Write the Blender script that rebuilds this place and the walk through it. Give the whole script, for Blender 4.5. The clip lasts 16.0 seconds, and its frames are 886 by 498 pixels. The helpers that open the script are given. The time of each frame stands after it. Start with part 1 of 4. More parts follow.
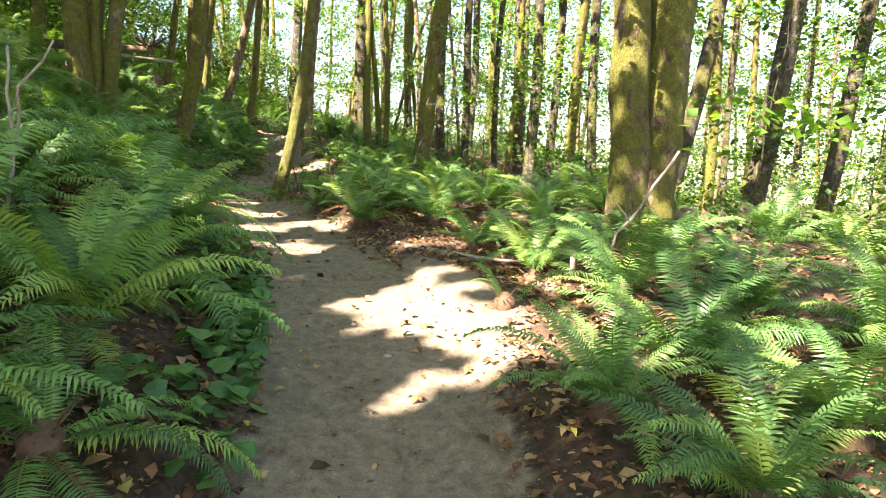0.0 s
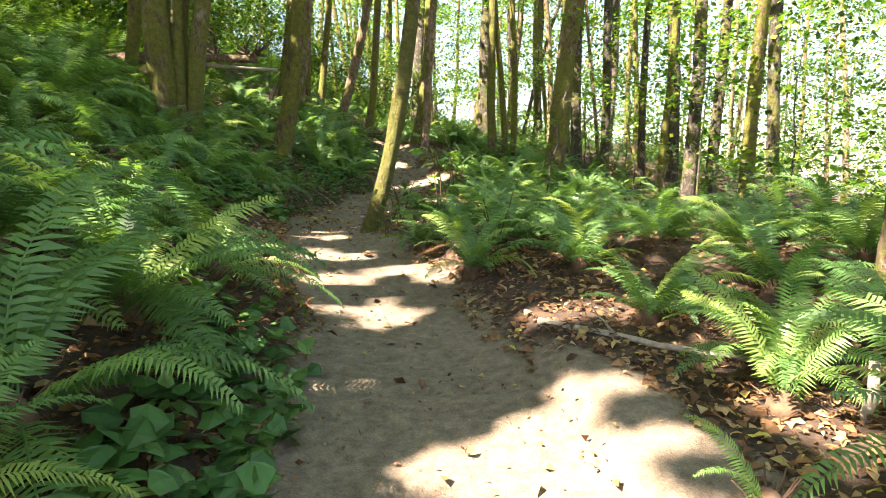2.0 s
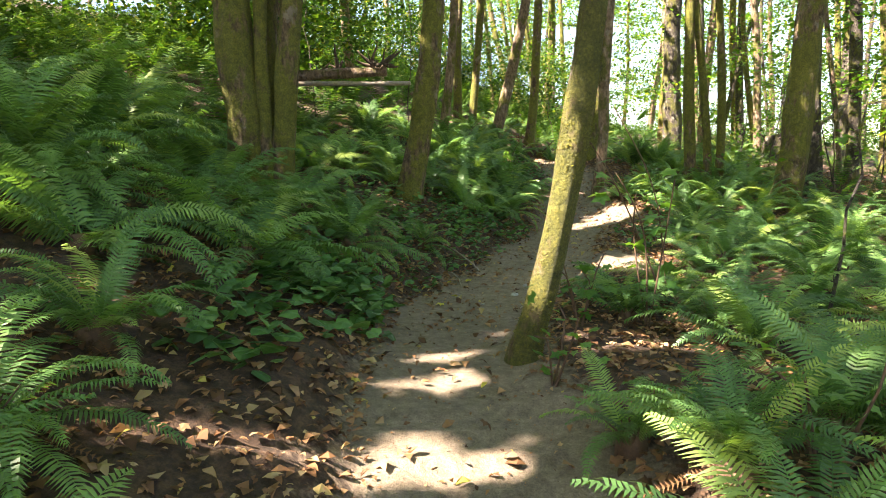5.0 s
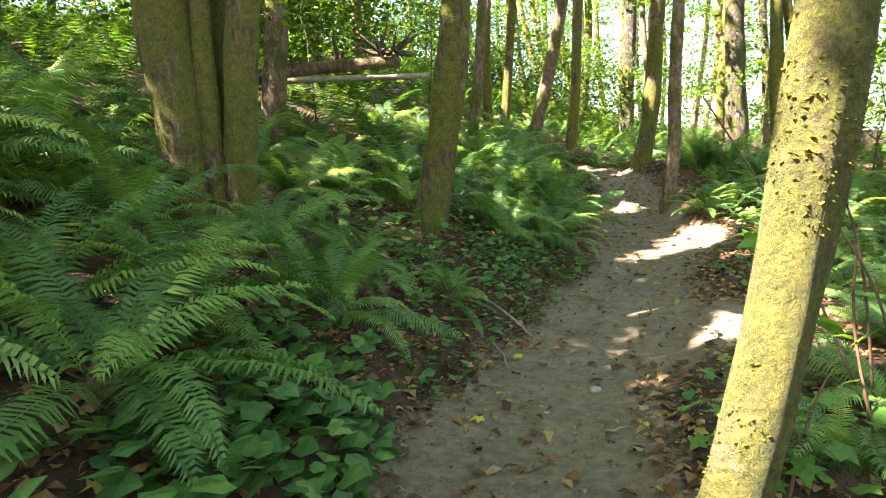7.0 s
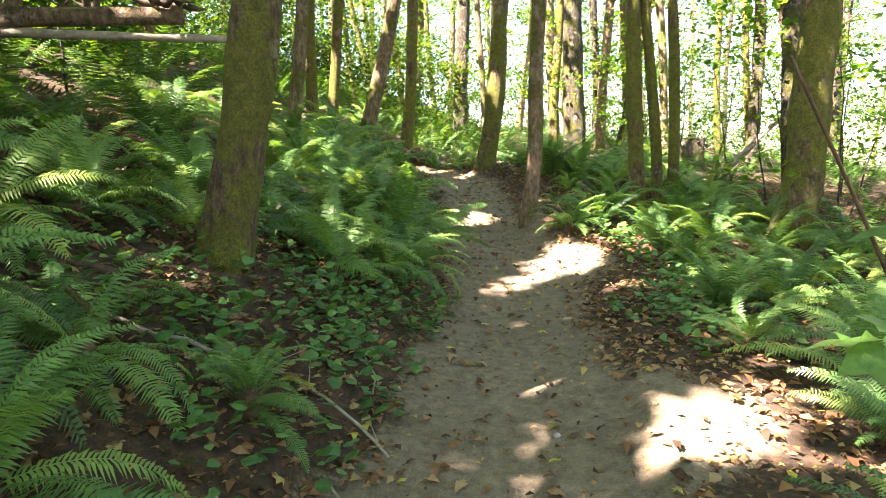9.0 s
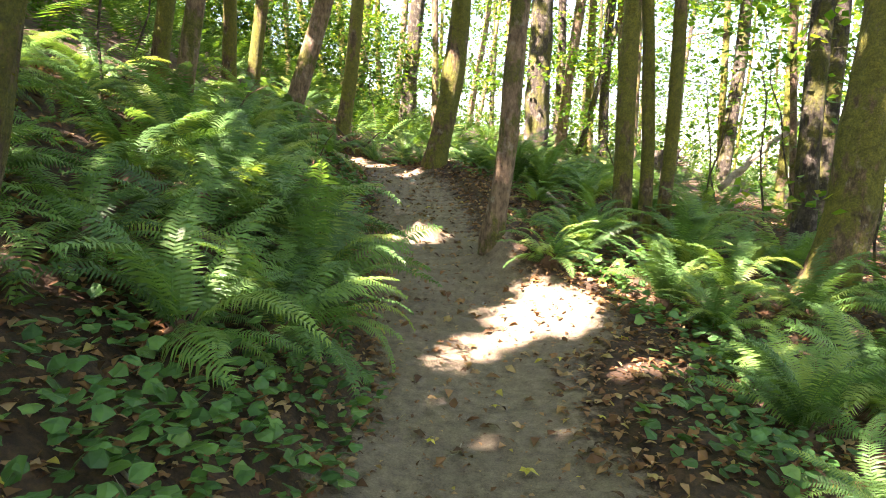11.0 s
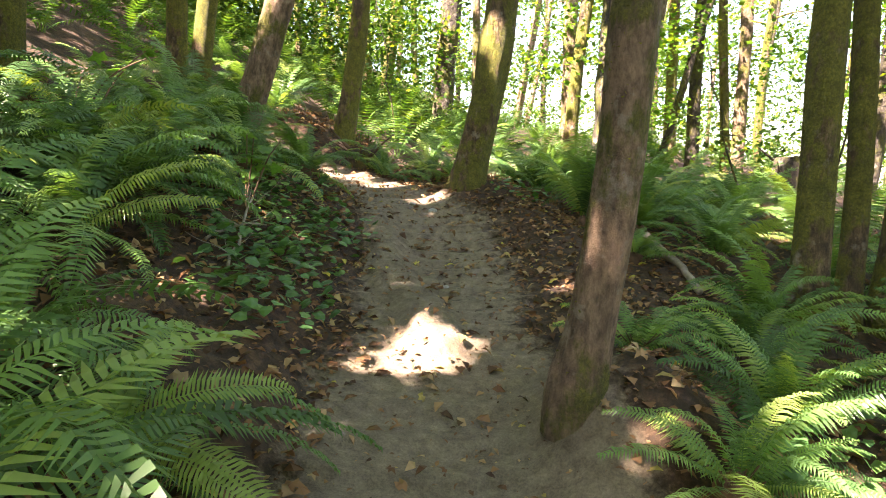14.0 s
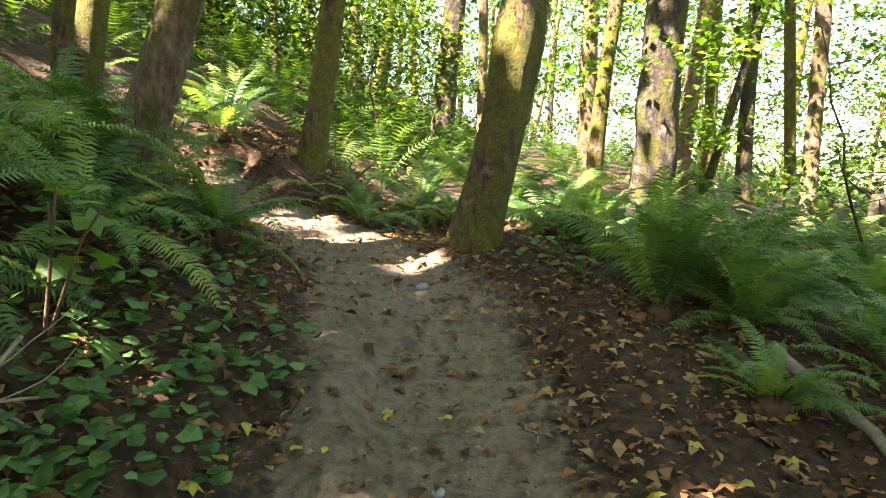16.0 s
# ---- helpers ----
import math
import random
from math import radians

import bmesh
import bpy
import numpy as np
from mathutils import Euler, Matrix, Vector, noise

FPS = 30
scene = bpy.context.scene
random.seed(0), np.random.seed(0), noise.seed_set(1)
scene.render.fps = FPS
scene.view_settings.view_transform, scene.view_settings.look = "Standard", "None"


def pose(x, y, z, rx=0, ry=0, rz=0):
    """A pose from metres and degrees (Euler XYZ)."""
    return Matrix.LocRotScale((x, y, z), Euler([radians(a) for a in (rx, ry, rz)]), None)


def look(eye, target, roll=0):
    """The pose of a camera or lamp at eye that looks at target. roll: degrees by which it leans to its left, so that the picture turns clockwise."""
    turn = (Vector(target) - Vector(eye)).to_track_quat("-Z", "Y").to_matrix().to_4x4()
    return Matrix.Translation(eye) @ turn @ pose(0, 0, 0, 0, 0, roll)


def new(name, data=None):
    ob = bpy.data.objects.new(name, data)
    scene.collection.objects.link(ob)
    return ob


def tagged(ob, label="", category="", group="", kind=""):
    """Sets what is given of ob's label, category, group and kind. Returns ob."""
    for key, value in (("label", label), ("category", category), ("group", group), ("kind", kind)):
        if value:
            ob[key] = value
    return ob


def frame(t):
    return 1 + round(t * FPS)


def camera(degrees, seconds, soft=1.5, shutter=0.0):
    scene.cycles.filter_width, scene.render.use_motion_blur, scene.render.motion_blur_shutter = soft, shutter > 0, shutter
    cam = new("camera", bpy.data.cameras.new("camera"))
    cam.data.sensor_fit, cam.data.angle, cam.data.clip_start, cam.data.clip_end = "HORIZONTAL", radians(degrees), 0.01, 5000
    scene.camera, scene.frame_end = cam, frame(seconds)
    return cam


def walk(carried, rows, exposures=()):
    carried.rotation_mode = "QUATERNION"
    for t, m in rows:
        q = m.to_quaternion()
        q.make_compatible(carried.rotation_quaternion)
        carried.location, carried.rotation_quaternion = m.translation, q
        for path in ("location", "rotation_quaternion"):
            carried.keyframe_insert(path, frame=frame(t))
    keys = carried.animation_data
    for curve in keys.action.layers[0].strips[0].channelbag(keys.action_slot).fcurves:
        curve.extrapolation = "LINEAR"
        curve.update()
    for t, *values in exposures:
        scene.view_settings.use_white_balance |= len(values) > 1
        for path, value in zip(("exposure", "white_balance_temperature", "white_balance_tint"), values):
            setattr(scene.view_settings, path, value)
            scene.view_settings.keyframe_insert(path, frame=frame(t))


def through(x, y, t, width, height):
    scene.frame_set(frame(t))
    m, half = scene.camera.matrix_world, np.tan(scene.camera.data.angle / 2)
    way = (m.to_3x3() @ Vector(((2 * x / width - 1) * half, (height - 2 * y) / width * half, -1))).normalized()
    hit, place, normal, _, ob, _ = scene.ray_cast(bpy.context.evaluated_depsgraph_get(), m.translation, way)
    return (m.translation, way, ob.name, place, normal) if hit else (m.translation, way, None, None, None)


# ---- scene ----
cam = camera(69.5, 16.0, 1.0)
PATH = [
    (0, (0.007, -0.058, 1.501), (0.018, 1.928, 1.262), 2.1),
    (0.5, (0.015, 0.554, 1.518), (-0.083, 2.537, 1.275), 1.5),
    (1, (0.032, 1.17, 1.526), (-0.251, 3.136, 1.291), 0.7),
    (1.5, (-0.068, 1.8, 1.573), (-0.424, 3.754, 1.337), 0.3),
    (2, (-0.163, 2.4, 1.675), (-0.554, 4.347, 1.441), 0.4),
    (2.5, (-0.256, 2.985, 1.804), (-0.758, 4.907, 1.571), 0.3),
    (3, (-0.436, 3.594, 1.917), (-0.956, 5.511, 1.687), 0.3),
    (3.5, (-0.572, 4.109, 2.022), (-1.205, 5.993, 1.799), 0.3),
    (4, (-0.71, 4.633, 2.128), (-1.449, 6.478, 1.907), -0.6),
    (4.2, (-0.784, 4.817, 2.176), (-1.554, 6.649, 1.955), -0.8),
    (6.3, (-1.916, 7.305, 2.16), (-2.87, 9.054, 1.979), -2.4),
    (6.5, (-2.029, 7.477, 2.222), (-2.982, 9.227, 2.042), -2.6),
    (7, (-2.261, 7.925, 2.33), (-3.214, 9.675, 2.149), -2.8),
    (7.5, (-2.496, 8.344, 2.43), (-3.43, 10.103, 2.25), -2.7),
    (8, (-2.764, 8.785, 2.5), (-3.524, 10.625, 2.305), -2.4),
    (8.5, (-2.932, 9.317, 2.49), (-3.547, 11.209, 2.282), -2.3),
    (9, (-3.119, 9.829, 2.487), (-3.568, 11.766, 2.27), -1.8),
    (9.2, (-3.175, 10.022, 2.492), (-3.573, 11.969, 2.269), -1.9),
    (11.3, (-3.613, 12.34, 2.65), (-3.864, 14.309, 2.404), 2.8),
    (11.5, (-3.626, 12.566, 2.66), (-3.878, 14.535, 2.417), 2.6),
    (12, (-3.643, 13.184, 2.711), (-3.891, 15.153, 2.468), 2.6),
    (12.5, (-3.689, 13.795, 2.768), (-3.933, 15.765, 2.521), 2.8),
    (13, (-3.791, 14.416, 2.81), (-4.085, 16.379, 2.563), 2.9),
    (13.5, (-3.864, 15.053, 2.868), (-4.248, 16.999, 2.61), 2.7),
    (14, (-3.97, 15.712, 2.93), (-4.369, 17.654, 2.669), 2.5),
    (14.5, (-4.076, 16.37, 2.997), (-4.48, 18.312, 2.743), 2.9),
    (15, (-4.214, 16.958, 3.078), (-4.621, 18.9, 2.83), 2.8),
    (15.5, (-4.347, 17.544, 3.138), (-4.748, 19.489, 2.901), 2.7),
    (16, (-4.45, 18.093, 3.228), (-4.854, 20.038, 3.001), 2.9),
]
walk(cam, [(t, look(eye, target, roll)) for t, eye, target, roll in PATH], [(0.0, 3.2, 7300, 19.0), (4.5, 3.2, 7300, 20.0), (7.0, 3.75, 7300, 18.0), (12.0, 3.7, 7400, 29.0), (14.5, 3.7, 7500, 28.0), (16.0, 3.55, 7500, 25.0)])

# ---- the lie of the land: a trail that climbs along a slope ----
# trail's middle line: x, y, z
TRAIL = [(0.3, -14.0, -1.1), (0.1, -4.0, -0.28), (-0.05, 0.0, 0.0), (-0.18, 2.0, 0.13), (-0.42, 3.43, 0.31),
         (-0.8, 5.0, 0.47), (-1.15, 6.2, 0.57), (-1.55, 7.2, 0.68), (-2.15, 8.3, 0.88), (-2.78, 9.3, 1.0),
         (-3.25, 10.4, 1.01), (-3.6, 12.0, 1.04), (-3.68, 14.0, 1.2), (-3.85, 16.3, 1.38), (-4.4, 18.2, 1.74),
         (-4.9, 20.0, 1.99), (-5.12, 21.2, 2.17), (-5.55, 22.3, 2.45), (-6.4, 23.1, 2.66), (-7.7, 23.7, 2.9),
         (-8.4, 23.9, 3.1)]


def smooth_line(points, step=0.12):
    """Points along a smooth curve through the given ones."""
    p = np.array(points, float)
    p = np.vstack([2 * p[0] - p[1], p, 2 * p[-1] - p[-2]])
    out = []
    for i in range(1, len(p) - 2):
        n = max(2, int(np.linalg.norm(p[i + 1] - p[i]) / step))
        for k in range(n):
            t = k / n
            out.append(0.5 * (2 * p[i] + (p[i + 1] - p[i - 1]) * t + (2 * p[i - 1] - 5 * p[i] + 4 * p[i + 1] - p[i + 2]) * t * t
                              + (3 * p[i] - p[i - 1] - 3 * p[i + 1] + p[i + 2]) * t ** 3))
    return np.array(out)


LINE = smooth_line(TRAIL)
MAIN = LINE[LINE[:, 1] < 22.4]
MAIN = np.vstack([[0.6, -60, -6.0], [0.3, -14.5, -1.15], MAIN[np.argsort(MAIN[:, 1])], [-5.9, 24, 2.62], [-7.4, 33, 3.75], [-10, 60, 6.0]])
LINE = LINE[::2]


def ramp(a, b, v):
    t = np.clip((v - a) / (b - a), 0, 1)
    return t * t * (3 - 2 * t)


def trail_near(x, y):
    """The distance to the trail's middle line, and the line's height there."""
    x, y = np.asarray(x, float), np.asarray(y, float)
    if x.ndim == 0:
        d = (LINE[:, 0] - x) ** 2 + (LINE[:, 1] - y) ** 2
        i = int(np.argmin(d))
        return np.sqrt(d[i]), LINE[i, 2]
    best, z = np.full(x.shape, 1e9), np.zeros(x.shape)
    for px, py, pz in LINE:
        d = (x - px) ** 2 + (y - py) ** 2
        m = d < best
        best, z = np.where(m, d, best), np.where(m, pz, z)
    return np.sqrt(best), z


def wavy(x, y):
    """Gentle unevenness in two sizes."""
    return (0.5 * np.sin(0.9 * x + 1.3 * np.sin(0.7 * y)) * np.cos(0.8 * y + 0.6 * x) + 0.25 * np.sin(2.3 * x + 1.1 * y) * np.sin(1.9 * y - 0.8 * x)
            + 0.12 * np.sin(5.1 * x + 2.0 * np.sin(3.1 * y)) * np.sin(4.3 * y))


def ridge_near(x, y):
    """The distance to the hard pale earth ridge along the trail's edge near its end."""
    a, b = np.array((-4.72, 19.3)), np.array((-5.95, 21.75))
    k = np.clip(((x - a[0]) * (b - a)[0] + (y - a[1]) * (b - a)[1]) / ((b - a) @ (b - a)), 0, 1)
    return np.hypot(x - a[0] - k * (b - a)[0] - 0.06 * np.sin(9 * k), y - a[1] - k * (b - a)[1])


def widened(x, y):
    """How far the bare dirt spreads beyond the trail's edge where feet and water have spread it."""
    return sum(a * np.exp(-((x - px) ** 2 + (y - py) ** 2) / w) for px, py, a, w in ((0.25, 4.6, 0.75, 0.7), (0.0, 5.7, 0.4, 0.5), (-2.45, 13.3, 1.0, 0.5), (-3.0, 17.15, 0.6, 0.4), (-3.3, 7.6, 0.4, 0.3)))


# earth raised round the feet of trees beside the trail: x, y, rise, spread
MOUNDS = [(-3.72, 18.5, 0.34, 0.16), (-5.1, 23.3, 0.2, 0.3), (2.3, 7.2, 0.12, 0.8), (-5.6, 13.85, 0.1, 0.2)]


def height(x, y):
    x, y = np.asarray(x, float), np.asarray(y, float)
    xc, zc = np.interp(y, MAIN[:, 1], MAIN[:, 0]), np.interp(y, MAIN[:, 1], MAIN[:, 2])
    s = (x - xc) * 0.96
    left, right = np.maximum(-s - 0.6, 0), np.maximum(s - 0.6, 0)
    up = 0.10 * ramp(0, 0.25, left) + 0.46 * np.minimum(left, 6) + 0.3 * np.clip(left - 6, 0, 20) + 0.12 * np.maximum(left - 26, 0)
    lean = 0.05 - 0.13 * ramp(8, 11, y)
    down = lean * np.minimum(right, 4) - 0.16 * np.clip(right - 4, 0, 8) - 0.3 * np.clip(right - 12, 0, 30) - 0.04 * np.maximum(right - 42, 0)
    down = down + 0.09 * ramp(0, 0.3, right) * (1 - ramp(0.5, 1.2, right))
    z = zc + up + down + 0.16 * wavy(x, y) * ramp(0.5, 2.0, np.abs(s))
    d, zt = trail_near(x, y)
    tread = zt - 0.05 * (1 - np.minimum(d / 0.62, 1) ** 2) + 0.018 * wavy(3 * x, 3 * y)
    t = ramp(0.5, 0.95, d)
    z = tread * (1 - t) + z * t
    for px, py, rise, spread in MOUNDS:
        z = z + rise * np.exp(-((x - px) ** 2 + (y - py) ** 2) / spread) * ramp(0.25, 0.6, d)
    return z + 0.1 * (1 - ramp(0.08, 0.22, ridge_near(x, y)))



# ---- world, sun and exposure ----
SUN_TOWARDS = (-0.69, -0.72)          # the sun stands behind the walker's left shoulder
SUN_ELEVATION = 48.0
SUN = Vector((SUN_TOWARDS[0], SUN_TOWARDS[1], math.tan(radians(SUN_ELEVATION)) * math.hypot(*SUN_TOWARDS))).normalized()
world = bpy.data.worlds.new("sky")
scene.world = world
world.use_nodes = True
sky = world.node_tree.nodes.new("ShaderNodeTexSky")
sky.sky_type, sky.sun_disc = "NISHITA", False
sky.sun_elevation, sky.sun_rotation = radians(SUN_ELEVATION), math.atan2(SUN_TOWARDS[0], SUN_TOWARDS[1])
world.node_tree.nodes["Background"].inputs["Strength"].default_value = 0.068
world.node_tree.links.new(sky.outputs["Color"], world.node_tree.nodes["Background"].inputs["Color"])
sun = new("sun", bpy.data.lights.new("sun", "SUN"))
sun.data.energy, sun.data.angle, sun.data.color = 5.0, radians(0.53), (1.0, 0.95, 0.86)
sun.matrix_world = look((0, 0, 40), Vector((0, 0, 40)) - SUN)


# ---- materials ----
def material(name, rough=0.8):
    m = bpy.data.materials.new(name)
    m.use_nodes = True
    b = m.node_tree.nodes["Principled BSDF"]
    b.inputs["Roughness"].default_value = rough
    return m, m.node_tree, b


def node(tree, kind, **values):
    n = tree.nodes.new(kind)
    for key, value in values.items():
        n.inputs[key].default_value = value
    return n


def noise_node(tree, scale, detail=4.0, rough=0.6, coords="Object"):
    n = node(tree, "ShaderNodeTexNoise", Scale=scale, Detail=detail, Roughness=rough)
    tree.links.new(tree.nodes.new("ShaderNodeTexCoord").outputs[coords], n.inputs["Vector"])
    return n


def colour_ramp(tree, source, stops):
    r = tree.nodes.new("ShaderNodeValToRGB")
    r.color_ramp.elements[0].position, r.color_ramp.elements[0].color = stops[0][0], (*stops[0][1], 1)
    r.color_ramp.elements[1].position, r.color_ramp.elements[1].color = stops[-1][0], (*stops[-1][1], 1)
    for place, colour in stops[1:-1]:
        r.color_ramp.elements.new(place).color = (*colour, 1)
    tree.links.new(source, r.inputs["Fac"])
    return r.outputs["Color"]


def mix(tree, fac, a, b, how="MIX"):
    n = tree.nodes.new("ShaderNodeMix")
    n.data_type, n.blend_type = "RGBA", how
    for value, socket in ((fac, n.inputs[0]), (a, n.inputs[6]), (b, n.inputs[7])):
        if hasattr(value, "links"):
            tree.links.new(value, socket)
        else:
            socket.default_value = value if isinstance(value, float) else (*value, 1)
    return n.outputs[2]


def bump(tree, shader, source, strength, distance):
    n = node(tree, "ShaderNodeBump", Strength=strength, Distance=distance)
    tree.links.new(source, n.inputs["Height"])
    tree.links.new(n.outputs["Normal"], shader.inputs["Normal"])


def leaf_material(name, stops, rough=0.5, through=0.35, island=False, warm=(1.3, 1.25, 0.45)):
    """Thin leaves: glossy a little, and light shines through them."""
    m, tree, b = material(name, rough)
    if island:
        rnd = tree.nodes.new("ShaderNodeNewGeometry").outputs["Random Per Island"]
    else:
        rnd = tree.nodes.new("ShaderNodeObjectInfo").outputs["Random"]
    c = colour_ramp(tree, rnd, stops)
    n = noise_node(tree, 9.0, 3.0)
    c = mix(tree, 0.55, c, colour_ramp(tree, n.outputs["Fac"], [(0.3, (0.45, 0.45, 0.4)), (0.7, (1.25, 1.25, 1.1))]), "MULTIPLY")
    tree.links.new(c, b.inputs["Base Color"])
    b.inputs["Specular IOR Level"].default_value = 0.35
    t = tree.nodes.new("ShaderNodeBsdfTranslucent")
    tree.links.new(mix(tree, 1.0, c, warm, "MULTIPLY"), t.inputs["Color"])
    s = node(tree, "ShaderNodeMixShader", Fac=through)
    tree.links.new(b.outputs[0], s.inputs[1])
    tree.links.new(t.outputs[0], s.inputs[2])
    tree.links.new(s.outputs[0], tree.nodes["Material Output"].inputs["Surface"])
    return m


def ground_material():
    m, tree, b = material("forest floor", 0.95)
    track = tree.nodes.new("ShaderNodeAttribute")
    track.attribute_name = "track"
    big, fine, grain = noise_node(tree, 1.3, 5.0), noise_node(tree, 14.0, 8.0, 0.7), noise_node(tree, 90.0, 4.0, 0.7)
    dirt = colour_ramp(tree, fine.outputs["Fac"], [(0.25, (0.09, 0.068, 0.047)), (0.5, (0.19, 0.148, 0.107)), (0.75, (0.3, 0.245, 0.182))])
    dirt = mix(tree, 0.6, dirt, colour_ramp(tree, big.outputs["Fac"], [(0.3, (0.72, 0.7, 0.66)), (0.7, (1.15, 1.12, 1.08))]), "MULTIPLY")
    dirt = mix(tree, 0.6, dirt, colour_ramp(tree, grain.outputs["Fac"], [(0.35, (0.55, 0.53, 0.5)), (0.65, (1.3, 1.28, 1.22))]), "MULTIPLY")
    litter = colour_ramp(tree, fine.outputs["Fac"], [(0.2, (0.012, 0.008, 0.006)), (0.45, (0.042, 0.025, 0.015)), (0.62, (0.1, 0.056, 0.032)), (0.8, (0.045, 0.038, 0.018))])
    litter = mix(tree, 0.5, litter, colour_ramp(tree, grain.outputs["Fac"], [(0.3, (0.4, 0.36, 0.3)), (0.7, (1.5, 1.35, 1.1))]), "MULTIPLY")
    edge = node(tree, "ShaderNodeMath")
    edge.operation = "MULTIPLY_ADD"
    tree.links.new(fine.outputs["Fac"], edge.inputs[0])
    edge.inputs[1].default_value = 0.9
    tree.links.new(track.outputs["Fac"], edge.inputs[2])
    fac = colour_ramp(tree, edge.outputs[0], [(0.72, (0, 0, 0)), (1.02, (1, 1, 1))])
    tree.links.new(mix(tree, fac, litter, dirt), b.inputs["Base Color"])
    rise = node(tree, "ShaderNodeMath")
    rise.operation = "MULTIPLY_ADD"
    tree.links.new(grain.outputs["Fac"], rise.inputs[0])
    rise.inputs[1].default_value = 0.35
    tree.links.new(fine.outputs["Fac"], rise.inputs[2])
    bump(tree, b, rise.outputs[0], 0.8, 0.03)
    return m


def bark_material(name, stops, moss=0.5, scale=1.0, gold=1.0):
    """Bark with furrows, pale lichen spots and cushions of moss in patches."""
    m, tree, b = material(name, 0.9)
    coords = tree.nodes.new("ShaderNodeTexCoord")
    stretch = node(tree, "ShaderNodeMapping", Scale=(9 * scale, 9 * scale, 4.0 * scale))
    tree.links.new(coords.outputs["Object"], stretch.inputs["Vector"])
    furrow = node(tree, "ShaderNodeTexNoise", Scale=2.2, Detail=9.0, Roughness=0.72)
    tree.links.new(stretch.outputs[0], furrow.inputs["Vector"])
    wide = node(tree, "ShaderNodeMapping", Scale=(2.6, 2.6, 1.5))
    tree.links.new(coords.outputs["Object"], wide.inputs["Vector"])
    blotch = node(tree, "ShaderNodeTexNoise", Scale=1.5, Detail=7.0, Roughness=0.66)
    tree.links.new(wide.outputs[0], blotch.inputs["Vector"])
    fuzz, lump = noise_node(tree, 55.0, 5.0, 0.8), noise_node(tree, 13.0, 4.0, 0.6)
    c = colour_ramp(tree, furrow.outputs["Fac"], stops)
    pale = colour_ramp(tree, noise_node(tree, 6.0, 6.0, 0.7).outputs["Fac"], [(0.55, (0, 0, 0)), (0.62, (1, 1, 1))])
    c = mix(tree, pale, c, mix(tree, 0.45, c, (0.36, 0.31, 0.25)))
    mossy = colour_ramp(tree, fuzz.outputs["Fac"], [(0.3, (0.05 * gold, 0.056 * gold, 0.009)), (0.5, (0.115 * gold, 0.112 * gold, 0.016)), (0.7, (0.21 * gold, 0.19 * gold, 0.026))])
    mossy = mix(tree, 0.75, mossy, colour_ramp(tree, lump.outputs["Fac"], [(0.3, (0.45, 0.5, 0.4)), (0.68, (1.25, 1.2, 1.1))]), "MULTIPLY")
    where = colour_ramp(tree, blotch.outputs["Fac"], [(0.62 - 0.3 * moss, (0, 0, 0)), (0.69 - 0.28 * moss, (1, 1, 1))])
    tree.links.new(mix(tree, where, c, mossy), b.inputs["Base Color"])
    total = node(tree, "ShaderNodeMath")
    total.operation = "MULTIPLY_ADD"
    tree.links.new(lump.outputs["Fac"], total.inputs[0])
    total.inputs[1].default_value = 0.8
    tree.links.new(furrow.outputs["Fac"], total.inputs[2])
    rough = node(tree, "ShaderNodeMath")
    rough.operation = "MULTIPLY_ADD"
    tree.links.new(fuzz.outputs["Fac"], rough.inputs[0])
    rough.inputs[1].default_value = 0.4
    tree.links.new(total.outputs[0], rough.inputs[2])
    bump(tree, b, rough.outputs[0], 1.0, 0.06)
    return m


def wood_material(name, stops, rough=0.85):
    m, tree, b = material(name, rough)
    n = noise_node(tree, 22.0, 6.0, 0.7)
    tree.links.new(colour_ramp(tree, n.outputs["Fac"], stops), b.inputs["Base Color"])
    bump(tree, b, n.outputs["Fac"], 0.6, 0.01)
    return m


GROUND = ground_material()
BARK = bark_material("alder bark", [(0.3, (0.04, 0.026, 0.017)), (0.46, (0.16, 0.102, 0.064)), (0.68, (0.38, 0.25, 0.16))], 0.42, 1.0, 0.9)
BARK_MOSSY = bark_material("mossy bark", [(0.3, (0.018, 0.011, 0.006)), (0.47, (0.085, 0.053, 0.027)), (0.68, (0.28, 0.185, 0.1))], 0.7, 1.0, 1.15)
BARK_GOLD = bark_material("golden moss bark", [(0.28, (0.04, 0.026, 0.014)), (0.48, (0.12, 0.078, 0.036)), (0.7, (0.26, 0.19, 0.1))], 0.82, 1.0, 0.95)
BARK_DARK = bark_material("dark bark", [(0.3, (0.012, 0.009, 0.007)), (0.5, (0.045, 0.034, 0.024)), (0.72, (0.15, 0.12, 0.09))], 0.45, 1.0, 0.8)
FROND = leaf_material("fern green", [(0.0, (0.05, 0.12, 0.038)), (0.45, (0.11, 0.225, 0.075)), (0.8, (0.18, 0.32, 0.095)), (1.0, (0.29, 0.38, 0.1))], 0.4, 0.4)
FROND_DEAD = leaf_material("dead fern", [(0.0, (0.07, 0.032, 0.014)), (1.0, (0.19, 0.095, 0.04))], 0.8, 0.15)
FROND_FAR = leaf_material("fern green far", [(0.0, (0.04, 0.11, 0.022)), (0.6, (0.07, 0.17, 0.032)), (1.0, (0.15, 0.24, 0.045))], 0.7, 0.38, island=True)
LEAF = leaf_material("maple leaf green", [(0.0, (0.05, 0.14, 0.02)), (0.5, (0.095, 0.22, 0.03)), (0.85, (0.16, 0.3, 0.04)), (1.0, (0.32, 0.36, 0.05))], 0.45, 0.55, island=True)
